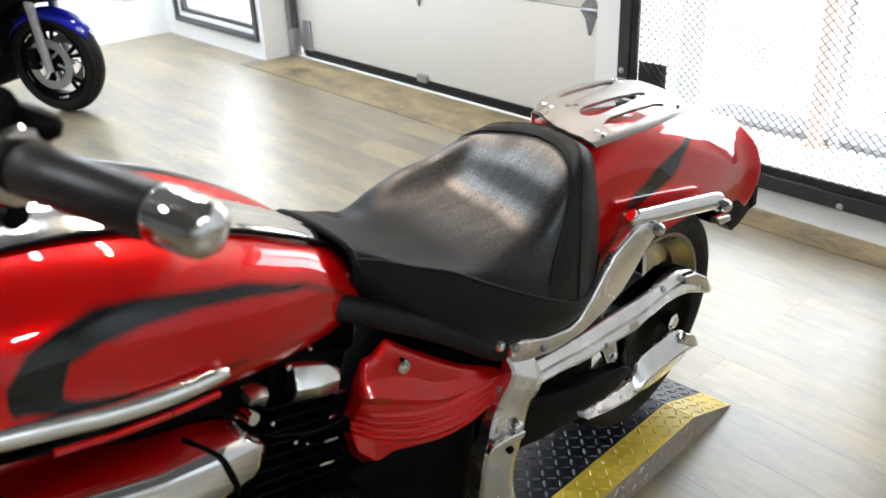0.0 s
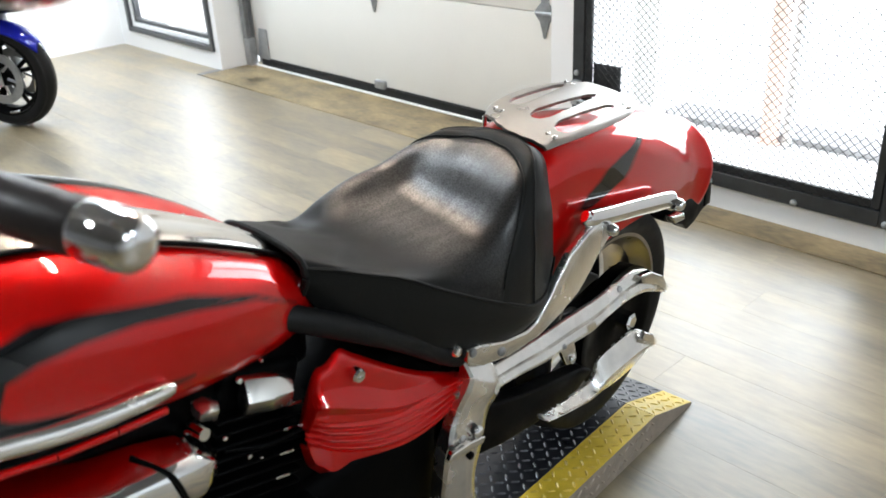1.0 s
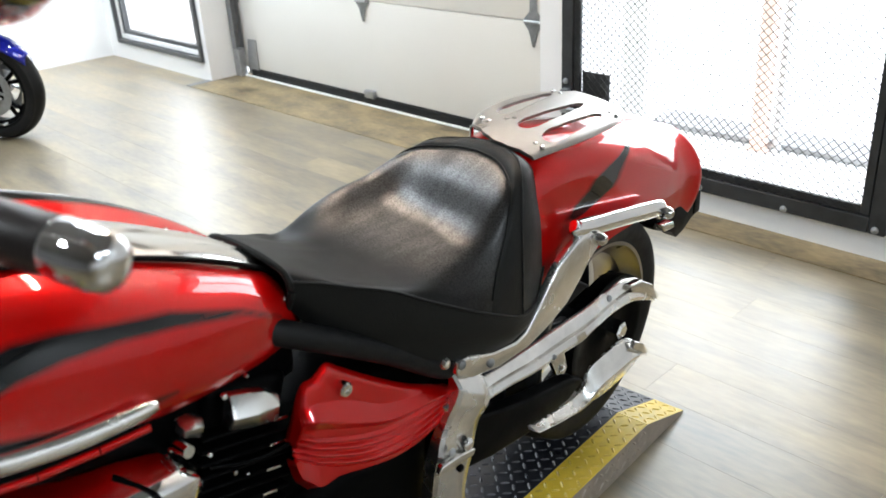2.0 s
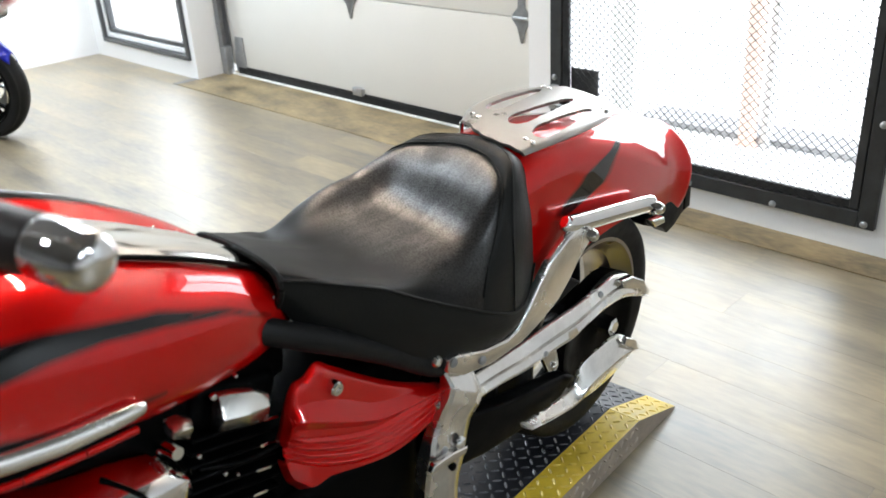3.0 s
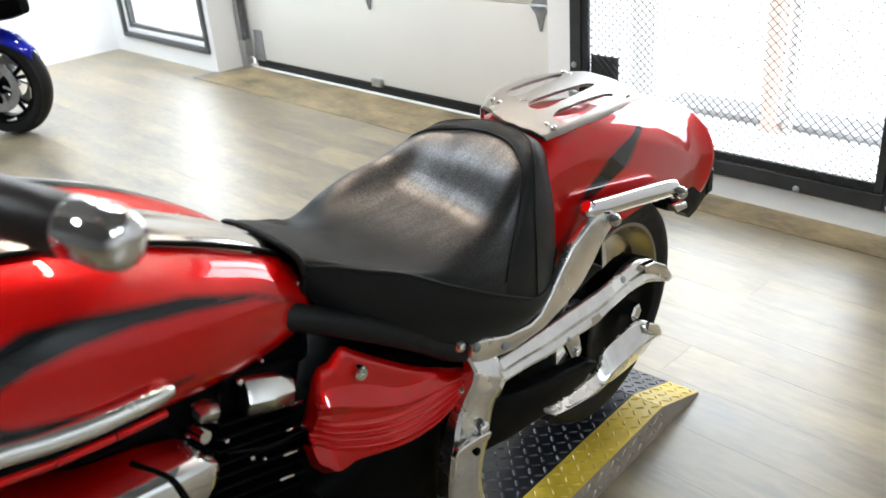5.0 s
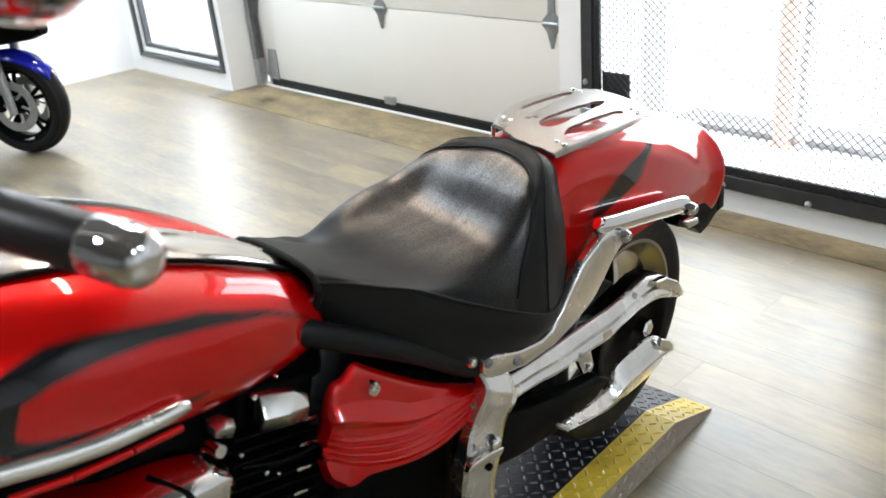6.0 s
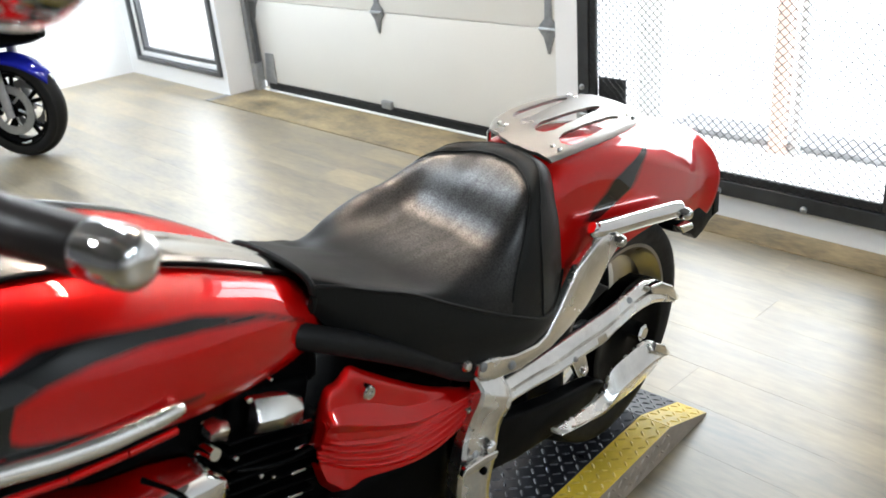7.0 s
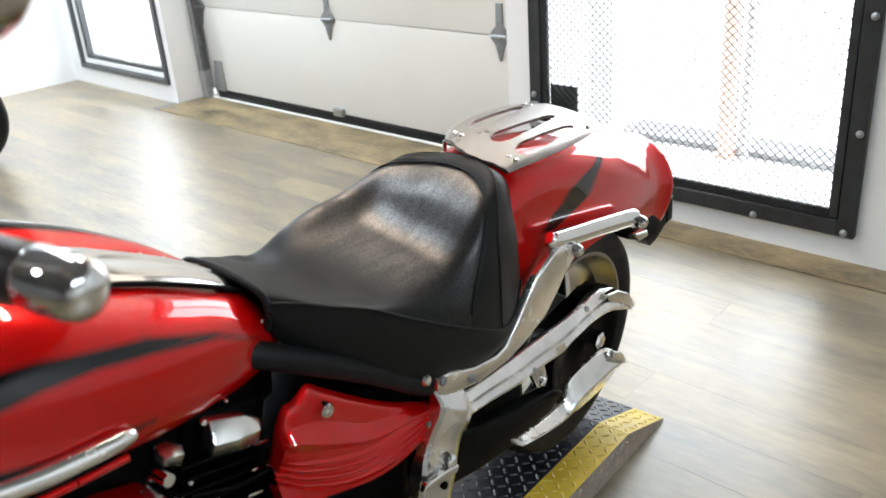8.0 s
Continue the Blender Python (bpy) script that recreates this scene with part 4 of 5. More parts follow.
# red side cover with ribs
def side_cover(sign):
    n_u, n_s = 150, 270
    rows = []
    for i in range(n_u):
        u = 0.528 + (0.892 - 0.528) * i / (n_u - 1)
        top = along([0.528, 0.538, 0.548, 0.557, 0.585, 0.613, 0.640, 0.691, 0.780, 0.892], [0.596, 0.620, 0.652, 0.674, 0.685, 0.697, 0.676, 0.634, 0.567, 0.503], u)
        bot = along([0.528, 0.534, 0.55, 0.605, 0.656, 0.739, 0.813, 0.871, 0.892], [0.560, 0.527, 0.494, 0.479, 0.461, 0.438, 0.440, 0.463, 0.485], u)
        cr = along([0.528, 0.551, 0.603, 0.654, 0.704, 0.774, 0.864, 0.892], [0.630, 0.634, 0.606, 0.576, 0.550, 0.530, 0.515, 0.503], u)
        cr = min(max(cr, bot + 0.02 * (top - bot)), top - 0.02 * (top - bot))
        row = []
        for k in range(n_s):
            s = k / (n_s - 1)
            z = bot + (top - bot) * s
            edge = min(1.0, 10 * min(i, n_u - 1 - i) / n_u, 1.0)
            edge = edge * edge * (3 - 2 * edge)
            if z >= cr:
                step = min(along([0.528, 0.553, 0.605, 0.65, 0.71, 0.777, 0.86, 0.892], [0.010, 0.018, 0.034, 0.036, 0.025, 0.017, 0.010, 0.006], u), 0.6 * (top - cr))
                q = max(z - cr - step, 0) / (top - cr - step + 1e-6)
                k_ = min((z - cr) / step, 1)
                x = 0.152 - 0.017 * k_ - 0.009 * q - 0.010 * q ** 8
            else:
                q = (cr - z) / (cr - bot + 1e-6)
                x = 0.152 - 0.009 * min(q / 0.12, 1) + 0.004 * q - 0.03 * max(q - 0.85, 0) / 0.15
                r1 = along([0.512, 0.602, 0.652, 0.705, 0.79, 0.892], [0.622, 0.569, 0.543, 0.522, 0.509, 0.500], u)
                r4 = along([0.501, 0.543, 0.601, 0.678, 0.733, 0.806, 0.892], [0.595, 0.566, 0.526, 0.486, 0.470, 0.466, 0.486], u)
                ph = (r1 - z) / max(r1 - r4, 0.012)
                if -0.16 < ph < 1.16:
                    x += 0.0034 * (math.cos(6 * math.pi * ph) if 0 < ph < 1 else 1 - 12 * abs(ph if ph < 0.5 else ph - 1)) * min(1, (r1 - r4) / 0.03)
            row.append((sign * (0.095 + (x - 0.095) * (0.75 + 0.25 * edge)), u, z))
        rows.append(row)
    return loft(rows, closed=False)


cover = part("side_cover", side_cover(1), M_RED, bike, "glossy red side cover with four moulded ribs")
so = cover.modifiers.new("thick", "SOLIDIFY")
so.thickness, so.offset = 0.003, -1.0
part("cover_screw", lathe([(0.128, 0.0125), (0.143, 0.0125), (0.146, 0.010), (0.146, 0.005), (0.143, 0.004), (0.143, 0.0001)], 20, "x", (0, 0.629, 0.650)), M_POLISH, cover, "round polished screw")
part("cover_screw", lathe([(0.13, 0.011), (0.150, 0.011), (0.154, 0.008), (0.154, 0.0001)], 16, "x", (0, 0.862, 0.483)), M_POLISH, cover)

# engine: dark block, finned cylinder, covers
part("crankcase", box(-0.13, -0.05, 0.12, 0.115, 0.86, 0.46, 0.05, 4), M_ENGINE, bike, "black engine case")
part("crankcase_cover", lathe([(0.10, 0.17), (0.135, 0.165), (0.150, 0.13), (0.155, 0.0001)], 40, "x", (0, 0.42, 0.33)), M_ENGINE, bike)
part("gearbox", box(-0.10, 0.50, 0.40, 0.085, 0.90, 0.60, 0.03, 3), M_ENGINE, bike)
part("frame_spine", box(-0.07, -0.20, 0.66, 0.07, 0.60, 0.76, 0.025, 3), M_ENGINE, bike)


def cylinder(y, z, tilt, name):
    e = new(name)
    e.parent = bike
    e.matrix_local = pose(0, y, z, tilt, 0, 0)
    part("barrel", box(-0.075, -0.075, -0.10, 0.085, 0.075, 0.16, 0.02, 3), M_ENGINE, e)
    for i in range(9):
        part("fin", box(-0.095, -0.088, -0.075 + i * 0.021, 0.108, 0.088, -0.069 + i * 0.021, 0.002, 1), M_ENGINE, e)
        # Short polished strips stand in for the glints on the fin edges.
        if i % 2 == 0:
            part("fin_glint", box(0.1075, 0.035, -0.0745 + i * 0.021, 0.1092, 0.062, -0.0695 + i * 0.021, 0.0005, 1), M_POLISH, e, "short polished strip for the glint on a fin edge")
    return e


cylinder(0.455, 0.56, -16, "rear_cylinder")
cylinder(0.10, 0.56, 24, "front_cylinder")
def ridged_cover(name, top, ridge, bottom, label=""):
    """A cast cover with two flat faces that meet in a ridge; rows of (x, y, z)."""
    rings = []
    for (xt, yt_, zt_), (xr, yr, zr), (xb_, yb, zb_) in zip(top, ridge, bottom):
        rings.append([(0.098, yt_, zt_), (xt, yt_, zt_), (xr, yr, zr), (xb_, yb, zb_), (0.098, yb, zb_)])
    bm = loft(rings)
    bmesh.ops.bevel(bm, geom=bm.edges[:], offset=0.003, segments=2, affect="EDGES", profile=0.6)
    return part(name, bm, M_COVER, bike, label)


ridged_cover("head_cover", [(0.112, 0.445, 0.730), (0.120, 0.500, 0.711), (0.116, 0.524, 0.690)], [(0.135, 0.433, 0.706), (0.138, 0.475, 0.693), (0.132, 0.512, 0.683)], [(0.120, 0.433, 0.679), (0.122, 0.475, 0.662), (0.118, 0.516, 0.647)], "polished rear rocker cover end")
ridged_cover("head_cover_small", [(0.115, 0.366, 0.731), (0.116, 0.385, 0.729), (0.114, 0.399, 0.721)], [(0.130, 0.361, 0.728), (0.131, 0.375, 0.724), (0.129, 0.391, 0.719)], [(0.120, 0.364, 0.709), (0.120, 0.378, 0.701), (0.119, 0.390, 0.694)])
for y, z, r in ((0.435, 0.735, 0.011), (0.474, 0.748, 0.006), (0.345, 0.70, 0.006), (0.40, 0.655, 0.008), (0.435, 0.60, 0.009), (0.455, 0.585, 0.006), (0.36, 0.665, 0.006)):
    bolt(bike, (0.112, y, z), r * 0.5, 0.006, "engine_bolt", material=M_CHROME)
bar("wire_loom", [(0.11, 0.40, 0.63), (0.125, 0.46, 0.612), (0.12, 0.53, 0.595)], 0.003, M_BLACKPLASTIC, "", 12)

# chrome trim under the tank, red strip and front chrome cover
bar("tank_trim", [(0.165, -0.10, 0.925), (0.175, 0.02, 0.888), (0.178, 0.106, 0.865), (0.178, 0.142, 0.854), (0.178, 0.175, 0.846), (0.178, 0.211, 0.839), (0.177, 0.257, 0.833), (0.175, 0.291, 0.829), (0.173, 0.306, 0.826)], [0.013, 0.013, 0.013, 0.013, 0.013, 0.013, 0.012, 0.011, 0.008], M_COVER, "curved chrome trim bar under the tank", 44)
for a, b in (((0.154, 0.10, 0.815), (0.154, 0.166, 0.7995)), ((0.154, 0.168, 0.799), (0.153, 0.238, 0.789)), ((0.153, 0.241, 0.7885), (0.150, 0.306, 0.780))):
    bar("trim_strip", [a, b], 0.004, M_RED, "red painted strip", None, 1.3, 12)
pod = []
for u, z0, z1, x1 in ((0.05, 0.640, 0.756, 0.158), (0.13, 0.632, 0.744, 0.166), (0.21, 0.627, 0.724, 0.172), (0.28, 0.622, 0.713, 0.172), (0.330, 0.620, 0.704, 0.168), (0.355, 0.628, 0.690, 0.158), (0.370, 0.645, 0.672, 0.140)):
    pod.append([(0.05, u, z1 + 0.004), (0.085, u, z1 + 0.003), (x1 - 0.022, u, z1 - 0.006), (x1 - 0.006, u, z1 - 0.012), (x1, u, z1 - 0.020), (x1 + 0.003, u, z0 + 0.025), (x1 - 0.004, u, z0 + 0.010), (x1 - 0.03, u, z0), (0.05, u, z0)])
part("front_head_cover", loft(pod), M_CHROME, bike, "chrome front rocker cover")
bar("cover_seam", [(0.120, 0.262, 0.716), (0.163, 0.284, 0.703), (0.176, 0.290, 0.690), (0.177, 0.300, 0.650), (0.166, 0.304, 0.622)], 0.003, M_BLACKPLASTIC, "", 14)
bar("cover_nut", [(0.12, 0.352, 0.706), (0.145, 0.354, 0.708)], 0.009, M_CHROME, "", None)
part("radiator_fins", box(-0.09, -0.02, 0.60, 0.135, 0.10, 0.70, 0.01), M_ENGINE, bike)

# number-plate bracket under the tail
plate("tail_bracket", [(1.69, 0.520), (1.80, 0.530), (1.90, 0.520), (1.925, 0.508), (1.945, 0.468), (1.91, 0.462), (1.87, 0.440), (1.834, 0.433), (1.81, 0.455), (1.70, 0.505)], 0.055, 0.095, M_BLACKPLASTIC, "black plastic tail bracket", 0.004)
plate("tail_tab", [(1.905, 0.535), (1.94, 0.535), (1.95, 0.47), (1.915, 0.47)], 0.080, 0.098, M_BLACKPLASTIC, bevel=0.004)
plate("plate_lamp", [(1.66, 0.545), (1.72, 0.535), (1.73, 0.515), (1.68, 0.520)], 0.11, 0.135, M_POLISH, bevel=0.004)
part("inner_guard", loft([[(x * 0.095, 1.485 + 0.335 * math.cos(a), 0.33 + 0.335 * math.sin(a)) for x in np.linspace(-1, 1, 9)] for a in np.linspace(0.55, 2.7, 24)], closed=False), M_BLACKPLASTIC, bike)


# luggage plate on standoffs
def rack():
    e = new("luggage_plate")
    e.parent = bike
    e.matrix_local = pose(-0.006, 1.348, 0.877, -3.0, 6.0, -4)
    bm = bmesh.new()
    cols, rows = 141, 141
    pts = {}
    near = lambda y: along([-0.18, -0.10, 0.0, 0.065, 0.133, 0.20], [0.114, 0.116, 0.114, 0.108, 0.096, 0.066], y)
    far = lambda y: along([-0.18, -0.12, -0.07, 0.0, 0.065, 0.13, 0.20], [-0.052, -0.088, -0.106, -0.122, -0.128, -0.118, -0.080], y)
    rise = lambda x, y: -0.95 * x * x - 0.20 * y * y
    # each slot: its middle line from front to rear and its half width
    slots = (((-0.052, -0.088), (-0.084, 0.125)), ((0.022, -0.108), (0.003, 0.125)), ((0.082, -0.102), (0.060, 0.115)))

    def hole(x, y):
        for (xa, ya), (xb, yb) in slots:
            k = (y - ya) / (yb - ya)
            if 0 < k < 1:
                half = along([0, 0.03, 0.10, 0.35, 0.75, 0.95, 1.0], [0.0, 0.010, 0.0165, 0.0175, 0.012, 0.006, 0.0], k)
                if abs(x - (xa + (xb - xa) * k)) < half:
                    return True
        return False
    for j in range(rows):
        y = -0.18 + 0.38 * j / (rows - 1)
        for i in range(cols):
            s = i / (cols - 1)
            x = far(y) + (near(y) - far(y)) * s
            front = 1 - j / (rows - 1)
            yy = y + (0.012 * math.cos(2 * math.pi * s) * front ** 4 - 0.004 * abs(math.sin(5 * math.pi * s)) * front ** 20)
            edge = max(0, abs(2 * s - 1) - 0.86) / 0.14
            pts[i, j] = (x, yy, rise(x, y) - 0.006 * edge * edge)
    vs = {q: bm.verts.new(p) for q, p in pts.items()}
    for j in range(rows - 1):
        for i in range(cols - 1):
            cx = sum(pts[a, b][0] for a in (i, i + 1) for b in (j, j + 1)) / 4
            cy = sum(pts[a, b][1] for a in (i, i + 1) for b in (j, j + 1)) / 4
            if not hole(cx, cy):
                bm.faces.new((vs[i, j], vs[i + 1, j], vs[i + 1, j + 1], vs[i, j + 1]))
    bmesh.ops.delete(bm, geom=[v for v in bm.verts if not v.link_faces], context="VERTS")
    for _ in range(5):
        bmesh.ops.smooth_vert(bm, verts=[v for v in bm.verts if v.is_boundary], factor=0.5, use_axis_x=True, use_axis_y=True, use_axis_z=True)
    ob = part("rack_plate", bm, M_SATIN, e, "slotted bright metal luggage plate")
    s2 = ob.modifiers.new("thick", "SOLIDIFY")
    s2.thickness, s2.offset = 0.007, -1
    bv_ = ob.modifiers.new("edge", "BEVEL")
    bv_.width, bv_.segments, bv_.limit_method = 0.002, 2, "ANGLE"
    for x, y in ((-0.045, -0.135), (0.090, -0.130), (-0.085, 0.145), (0.070, 0.145)):
        z = rise(x, y)
        for dx in (-0.009, 0.009):
            part("rack_bolt", lathe([(z - 0.001, 0.0058), (z + 0.0022, 0.005), (z + 0.0034, 0.003), (z + 0.0036, 0.0001)], 12, "z", (x + dx, y, 0)), M_CHROME, e)
        part("standoff", tube([(x, y, z - 0.05), (x, y, z - 0.005)], 0.009, 12), M_CHROME, e)


rack()
for x in (-0.012, 0.004, 0.018):
    part("seat_stud", lathe([(0.85, 0.0045), (0.873, 0.0045), (0.876, 0.002), (0.876, 0.0001)], 10, "z", (x - 0.06, 1.20 + x, 0)), M_CHROME, bike)

# handlebar, grip, controls
GI, GO = np.array((0.270, 0.102, 1.185)), np.array((0.398, 0.146, 1.175))
gd = (GO - GI) / np.linalg.norm(GO - GI)
hb = new("handlebar")
hb.parent = bike
part("bar", tube([(-0.27, 0.10, 1.19), (-0.20, 0.06, 1.18), (-0.12, -0.05, 1.14), (-0.05, -0.09, 1.13), (0.05, -0.09, 1.13), (0.12, -0.05, 1.14), (0.20, 0.06, 1.18), tuple(GI)], 0.0135, 16, 48), M_CHROME, hb, "chrome handlebar")
for x in (-0.055, 0.055):
    part("riser", tube([(x, -0.08, 1.0), (x, -0.09, 1.13)], 0.02, 16), M_CHROME, hb)


def turned(name, a, b, profile, material, parent, seg=32, label=""):
    """A turned piece along the line from a to b; profile of (share of the length, radius)."""
    d = np.array(b) - np.array(a)
    s = np.cross(d, (0, 0, 1.0))
    s /= np.linalg.norm(s)
    w = np.cross(s, d) / np.linalg.norm(d)
    rings = [[tuple(np.array(a) + d * h + r * (s * math.cos(q) + w * math.sin(q))) for q in np.linspace(0, 2 * math.pi, seg, endpoint=False)] for h, r in profile]
    return part(name, loft(rings), material, parent, label)


for sgn in (1, -1):
    gi, go = GI * (sgn, 1, 1), GO * (sgn, 1, 1)
    ge = go + gd * (sgn, 1, 1) * 0.056
    grip = turned("grip", gi, go, [(0, 0.021), (0.03, 0.0235), (0.5, 0.0235), (0.97, 0.0235), (1.0, 0.022)], M_GRIP, hb, label="smooth dark rubber grip")
    turned("grip_flange", gi - gd * (sgn, 1, 1) * 0.012, gi, [(0, 0.022), (0.1, 0.032), (0.5, 0.0345), (0.9, 0.032), (1, 0.022)], M_CONSOLE, grip)
    turned("grip_cap", go, ge, [(0, 0.0225), (0.05, 0.0240), (0.62, 0.0242), (0.82, 0.0220), (0.94, 0.0160), (0.985, 0.0090), (1.0, 0.001)], M_CHROME, grip, 36, "rounded chrome end cap")
part("switch_housing", loft([[(x, y + 0.028 * math.cos(a), 1.195 + 0.030 * math.sin(a)) for a in np.linspace(0, 2 * math.pi, 20, endpoint=False)] for x, y in ((0.190, 0.055), (0.196, 0.058), (0.25, 0.088), (0.256, 0.09))]), M_BLACKPLASTIC, hb, "black switch housing")
part("clutch_perch", tube([(0.19, 0.075, 1.190), (0.215, 0.09, 1.215), (0.25, 0.10, 1.232)], [0.030, 0.026, 0.018], 16, 14), M_BLACKPLASTIC, hb)
part("clutch_lever_pivot", tube([(0.205, 0.088, 1.207), (0.238, 0.112, 1.213), (0.258, 0.132, 1.209), (0.264, 0.140, 1.206)], [0.020, 0.018, 0.013, 0.006], 16, 16), M_BLACKPLASTIC, hb, "black clutch lever pivot")
part("cable_boot", tube([(0.15, 0.05, 1.17), (0.20, 0.08, 1.150), (0.26, 0.09, 1.142)], [0.016, 0.018, 0.012], 12, 12), M_BLACKPLASTIC, hb)
MX, MY, MZ = 0.462, 0.10, 1.404
mir = part("mirror_head", loft([[(MX + 0.108 * math.cos(a) * q, MY + dy, MZ + 0.052 * math.sin(a) * q) for a in np.linspace(0, 2 * math.pi, 32, endpoint=False)] for q, dy in ((0.3, -0.032), (0.6, -0.029), (0.85, -0.020), (1.0, -0.004), (1.0, 0.006), (0.96, 0.010))]), M_CHROME, hb, "chrome mirror head")
part("mirror_stem", tube([(0.22, 0.085, 1.225), (0.245, 0.06, 1.30), (0.33, 0.06, 1.375), (0.44, 0.075, 1.400)], 0.006, 10, 16), M_CHROME, hb)
mg = part("mirror_glass", lathe([(0.0, 0.0001), (0.0, 1.0), (0.002, 1.0)], 32, "y", (0, 0, 0)), M_CHROME, mir, "mirror glass")
mg.matrix_local = Matrix.Translation((MX, MY + 0.0105, MZ)) @ Matrix.Diagonal((0.100, 1, 0.047, 1))

# front end, partly out of view
for x in (-0.105, 0.105):
    part("fork_leg", tube([(x, -0.32, 0.31), (x, -0.17, 0.72), (x, -0.06, 1.02)], [0.028, 0.028, 0.024], 18, 12), M_CHROME, bike, "chrome fork leg")
part("yoke", box(-0.13, -0.11, 0.985, 0.13, -0.02, 1.02, 0.012, 3), M_CHROME, bike)
part("headlamp", lathe([(-0.46, 0.0001), (-0.455, 0.075), (-0.43, 0.088), (-0.36, 0.085), (-0.28, 0.06), (-0.25, 0.0001)], 36, "y", (0, 0.10, 0.93)), M_CHROME, bike, "chrome headlamp shell")
part("front_mudguard", loft([[(x * 0.075, -0.32 + 0.345 * math.cos(a), 0.31 + 0.345 * math.sin(a) - 0.02 * x * x) for x in np.linspace(-1, 1, 13)] for a in np.linspace(0.3, 2.4, 28)], closed=False), M_RED, bike)
part("side_stand", tube([(0.10, 0.62, 0.20), (0.19, 0.60, 0.10), (0.275, 0.575, 0.0)], 0.011, 10, 10), M_ENGINE, bike)
part("instrument_pod", lathe([(0.0, 0.055), (0.012, 0.062), (0.03, 0.060), (0.036, 0.05), (0.036, 0.0001)], 32, "z", (0, 0.10, 1.045)), M_CHROME, bike, "chrome instrument ring")
part("filler_cap", lathe([(0.0, 0.040), (0.014, 0.038), (0.020, 0.028), (0.021, 0.0001)], 28, "z", (0, 0.26, 1.008)), M_CHROME, bike, "chrome filler cap")
for y in (0.43, 0.475, 0.505, 0.53, 0.548):
    part("console_screw", lathe([(0, 0.0045), (0.003, 0.004), (0.0045, 0.0001)], 10, "z", (-0.045 * (0.62 - y) / 0.17, y, along(TU, TT, y) + 0.012)), M_CHROME, console)


# ---- the blue motorcycle by the far wall ----
def blue_bike():
    t = thing("blue_motorcycle", pose(-5.45, 1.61, 0, 0, 0, 123.0), "blue sport motorcycle with black cast wheels parked by the wall", "motorcycle")
    w = wheel("front_wheel", t, 0.0, 0.300, 0.300, 0.12, 0.222, M_BLACKPLASTIC, 0)
    for i in range(5):
        a = 2 * math.pi * i / 5 + 0.2
        for d in (-0.16, 0.16):
            part("spoke", tube([(-0.01, 0.05 * math.cos(a), 0.05 * math.sin(a)), (-0.018, 0.13 * math.cos(a + d * 0.7), 0.13 * math.sin(a + d * 0.7)), (-0.012, 0.195 * math.cos(a + d), 0.195 * math.sin(a + d))], [0.016, 0.012, 0.014], 8, 8, up=(1, 0, 0)), M_BLACKPLASTIC, w)
        b = a + 0.63
        part("rim_highlight", tube([(-0.046, 0.207 * math.cos(b + q), 0.207 * math.sin(b + q)) for q in (-0.17, 0, 0.17)], 0.008, 8, 8, up=(1, 0, 0)), M_POLISH, w, "polished rim window edge")
    for s in (-1, 1):
        dx = s * 0.072
        part("brake_disc", lathe([(dx - 0.0025, 0.100), (dx - 0.0025, 0.149), (dx + 0.0025, 0.149), (dx + 0.0025, 0.100)], 48, closed=True), M_STEEL, w, "drilled steel brake disc")
        for i in range(6):
            a = math.pi * i / 3
            part("disc_arm", tube([(dx, 0.05 * math.cos(a), 0.05 * math.sin(a)), (dx, 0.105 * math.cos(a + 0.2), 0.105 * math.sin(a + 0.2))], 0.008, 8), M_STEEL, w)
        part("fork_slider", tube([(s * 0.098, -0.005, 0.26), (s * 0.098, 0.008, 0.40), (s * 0.098, 0.035, 0.70)], [0.024, 0.026, 0.028], 16), M_STEEL, t, "silver fork slider")
        part("fork_tube", tube([(s * 0.098, 0.035, 0.70), (s * 0.098, 0.06, 0.92)], 0.021, 16), M_CHROME, t)
        part("brake_caliper", box(s * 0.078 - 0.022, 0.07, 0.27, s * 0.078 + 0.022, 0.13, 0.40, 0.012, 2), M_BLACKPLASTIC, t)
    rows = []
    for a in np.linspace(0.35, 2.5, 44):
        k = 1 - 0.55 * max(0, (a - 1.9) / 0.6) ** 2 - 0.3 * max(0, (0.9 - a) / 0.35)
        rows.append([(x * 0.083 * k, -0.328 * math.cos(math.pi - a) * (1 + 0.0 * x), 0.30 + 0.328 * math.sin(a) - 0.055 * abs(x) ** 2.4) for x in np.linspace(-1, 1, 15)])
    f = part("front_mudguard", loft(rows, closed=False), M_BLUE, t, "glossy blue front mudguard")
    sf = f.modifiers.new("thick", "SOLIDIFY")
    sf.thickness = 0.004
    fr = []
    for y, hw, z0, z1 in ((-0.28, 0.04, 0.70, 0.79), (-0.20, 0.11, 0.675, 0.90), (-0.06, 0.17, 0.66, 1.03), (0.10, 0.20, 0.645, 1.10), (0.30, 0.23, 0.52, 1.12), (0.60, 0.24, 0.36, 1.02), (0.90, 0.22, 0.32, 0.92)):
        fr.append([(hw * math.copysign(abs(math.cos(a)) ** 0.6, math.cos(a)), y, (z0 + z1) / 2 + (z1 - z0) / 2 * math.copysign(abs(math.sin(a)) ** 0.8, math.sin(a))) for a in np.linspace(0, 2 * math.pi, 120, endpoint=False)])
    fa = part("fairing", loft([[tuple(p) for p in r] for r in fr]), M_BLUE, t, "blue fairing with red and white bands over a black belly")
    for m_ in (M_RED, M_WHITEPAINT, M_ENGINE):
        fa.data.materials.append(m_)
    for p in fa.data.polygons:
        z = p.center.z
        p.material_index = 0 if z > 0.95 else 1 if z > 0.875 else 2 if z > 0.845 else 3
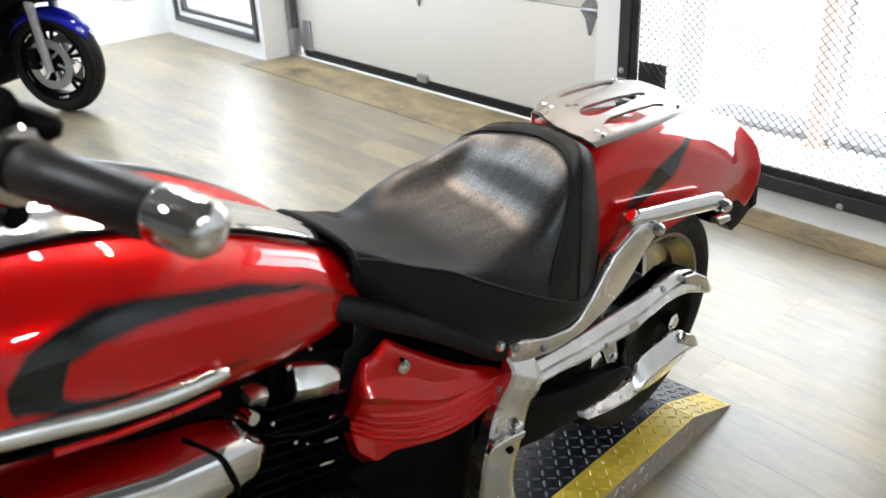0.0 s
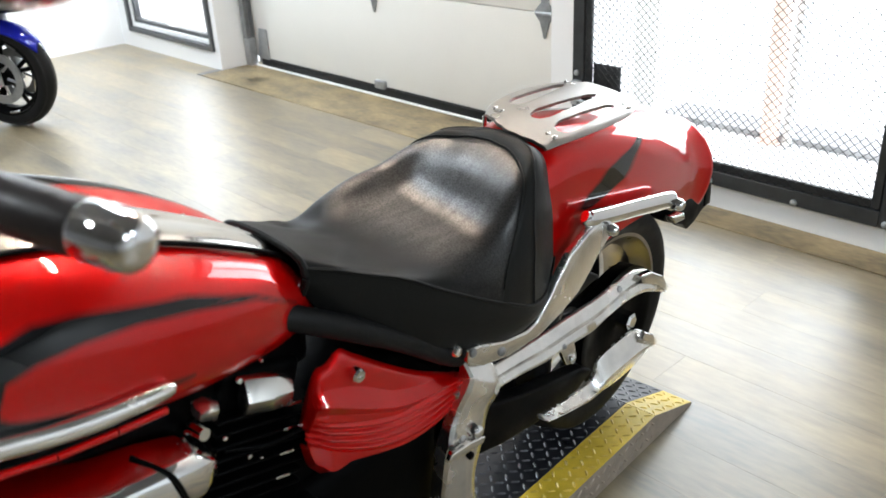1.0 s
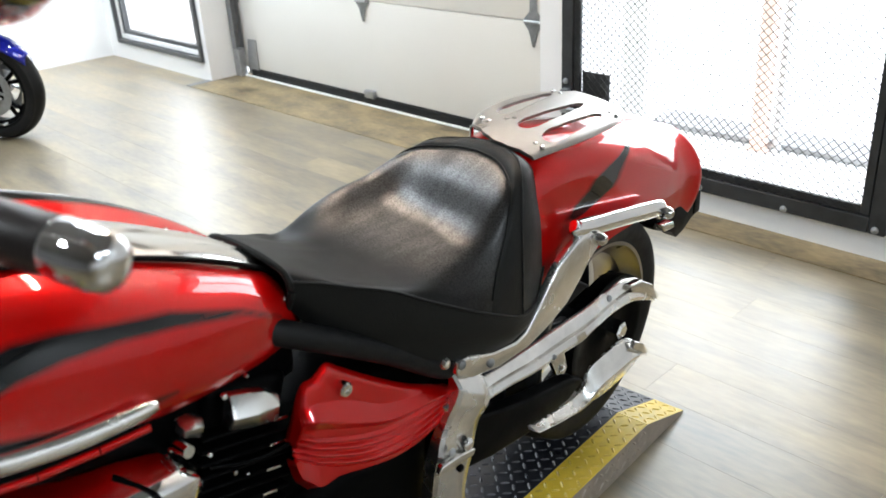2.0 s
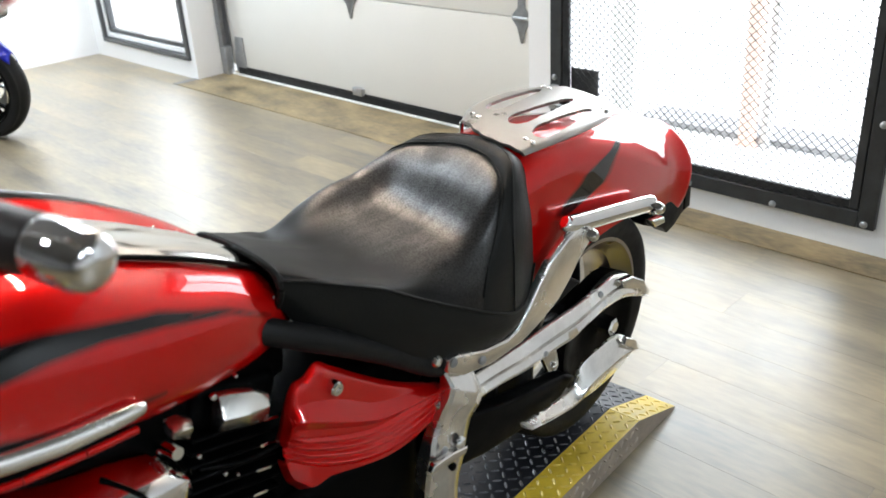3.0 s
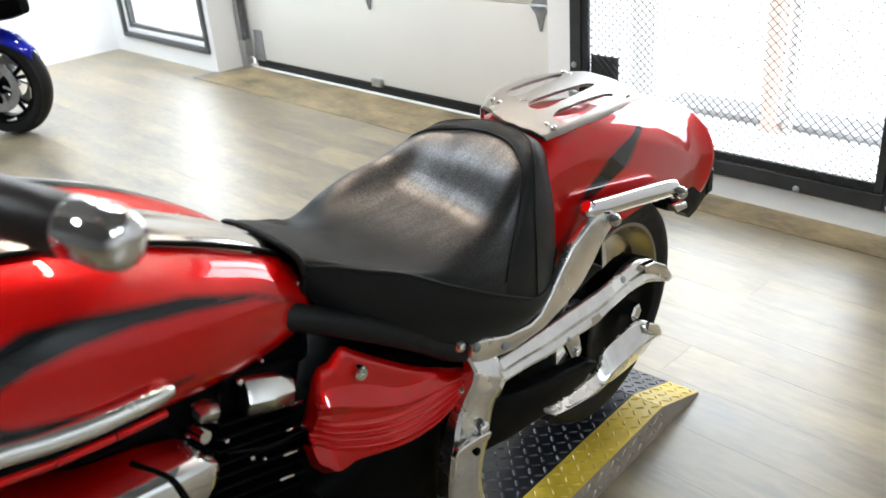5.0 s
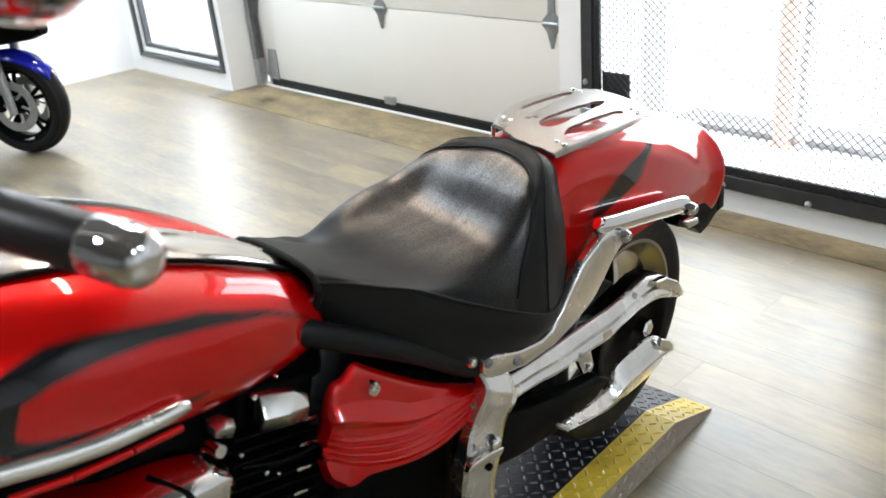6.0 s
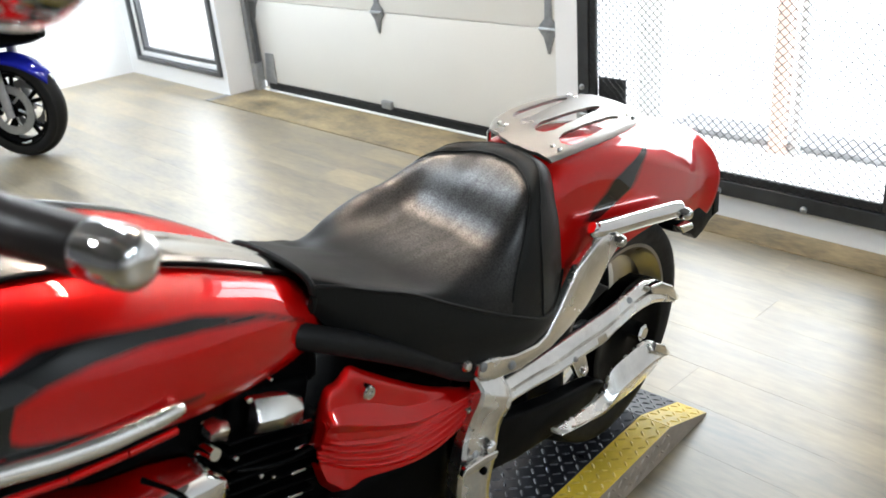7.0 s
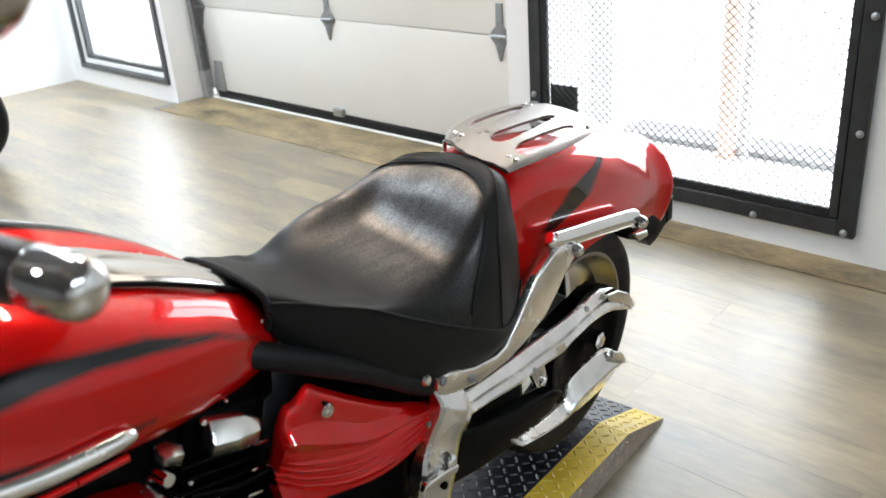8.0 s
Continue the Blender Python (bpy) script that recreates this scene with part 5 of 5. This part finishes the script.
    part("radiator", box(-0.15, 0.26, 0.36, 0.15, 0.30, 0.62, 0.01), M_BLACKPLASTIC, t)
    part("engine", box(-0.2, 0.36, 0.16, 0.2, 0.85, 0.56, 0.06, 3), M_ENGINE, t)
    part("tail_body", loft([[(hw * math.cos(a), y, z + h * math.sin(a)) for a in np.linspace(0, 2 * math.pi, 24, endpoint=False)] for y, hw, z, h in ((0.75, 0.16, 0.86, 0.13), (1.05, 0.16, 0.80, 0.10), (1.4, 0.13, 0.84, 0.09), (1.75, 0.06, 0.90, 0.05))]), M_BLUE, t)
    wheel("rear_wheel", t, 1.42, 0.31, 0.31, 0.17, 0.222, M_BLACKPLASTIC)


blue_bike()

# ---- floor planks, laid along the garage wall ----
PL, PW = 1.22, 0.178


def plank_mesh(length):
    bm = box(-length / 2 + 0.0002, -PW / 2 + 0.0002, -0.004, length / 2 - 0.0002, PW / 2 - 0.0002, 0.0)
    top = [e for e in bm.edges if all(v.co.z > -0.001 for v in e.verts)]
    bmesh.ops.bevel(bm, geom=top, offset=0.00012, segments=1, affect="EDGES")
    me = bpy.data.meshes.new("plank")
    bm.to_mesh(me)
    bm.free()
    me.materials.append(M_PLANK)
    return me


whole = plank_mesh(PL)
rest_v, rest_f = [], []
rng = random.Random(7)
y = 2.915 + PW / 2
row = 0
while y > YB:
    x = XL - rng.random() * PL
    while x < XR:
        x0, x1 = max(x, XL), min(x + PL, XR if row else -5.662)
        if x1 - x0 > 0.05:
            if -0.95 < y and x0 < 0.6:
                me = whole if x1 - x0 > PL - 1e-6 else plank_mesh(x1 - x0)
                ob = new("plank", me)
                ob.parent = floor_ob
                ob.location = ((x0 + x1) / 2, y, 0)
            else:
                k = len(rest_v)
                for zz in (-0.004, 0.0):
                    rest_v += [(x0 + 0.001, y - PW / 2 + 0.001, zz), (x1 - 0.001, y - PW / 2 + 0.001, zz), (x1 - 0.001, y + PW / 2 - 0.001, zz), (x0 + 0.001, y + PW / 2 - 0.001, zz)]
                rest_f += [tuple(k + i for i in f) for f in ((4, 5, 6, 7), (0, 1, 5, 4), (1, 2, 6, 5), (2, 3, 7, 6), (3, 0, 4, 7))]
        x += PL
    y -= PW
    row += 1
me = bpy.data.meshes.new("far_planks")
me.from_pydata(rest_v, [], rest_f)
me.materials.append(M_PLANK)
fp = new("far_planks", me)
fp.parent = floor_ob
tagged(fp, kind="stuff")
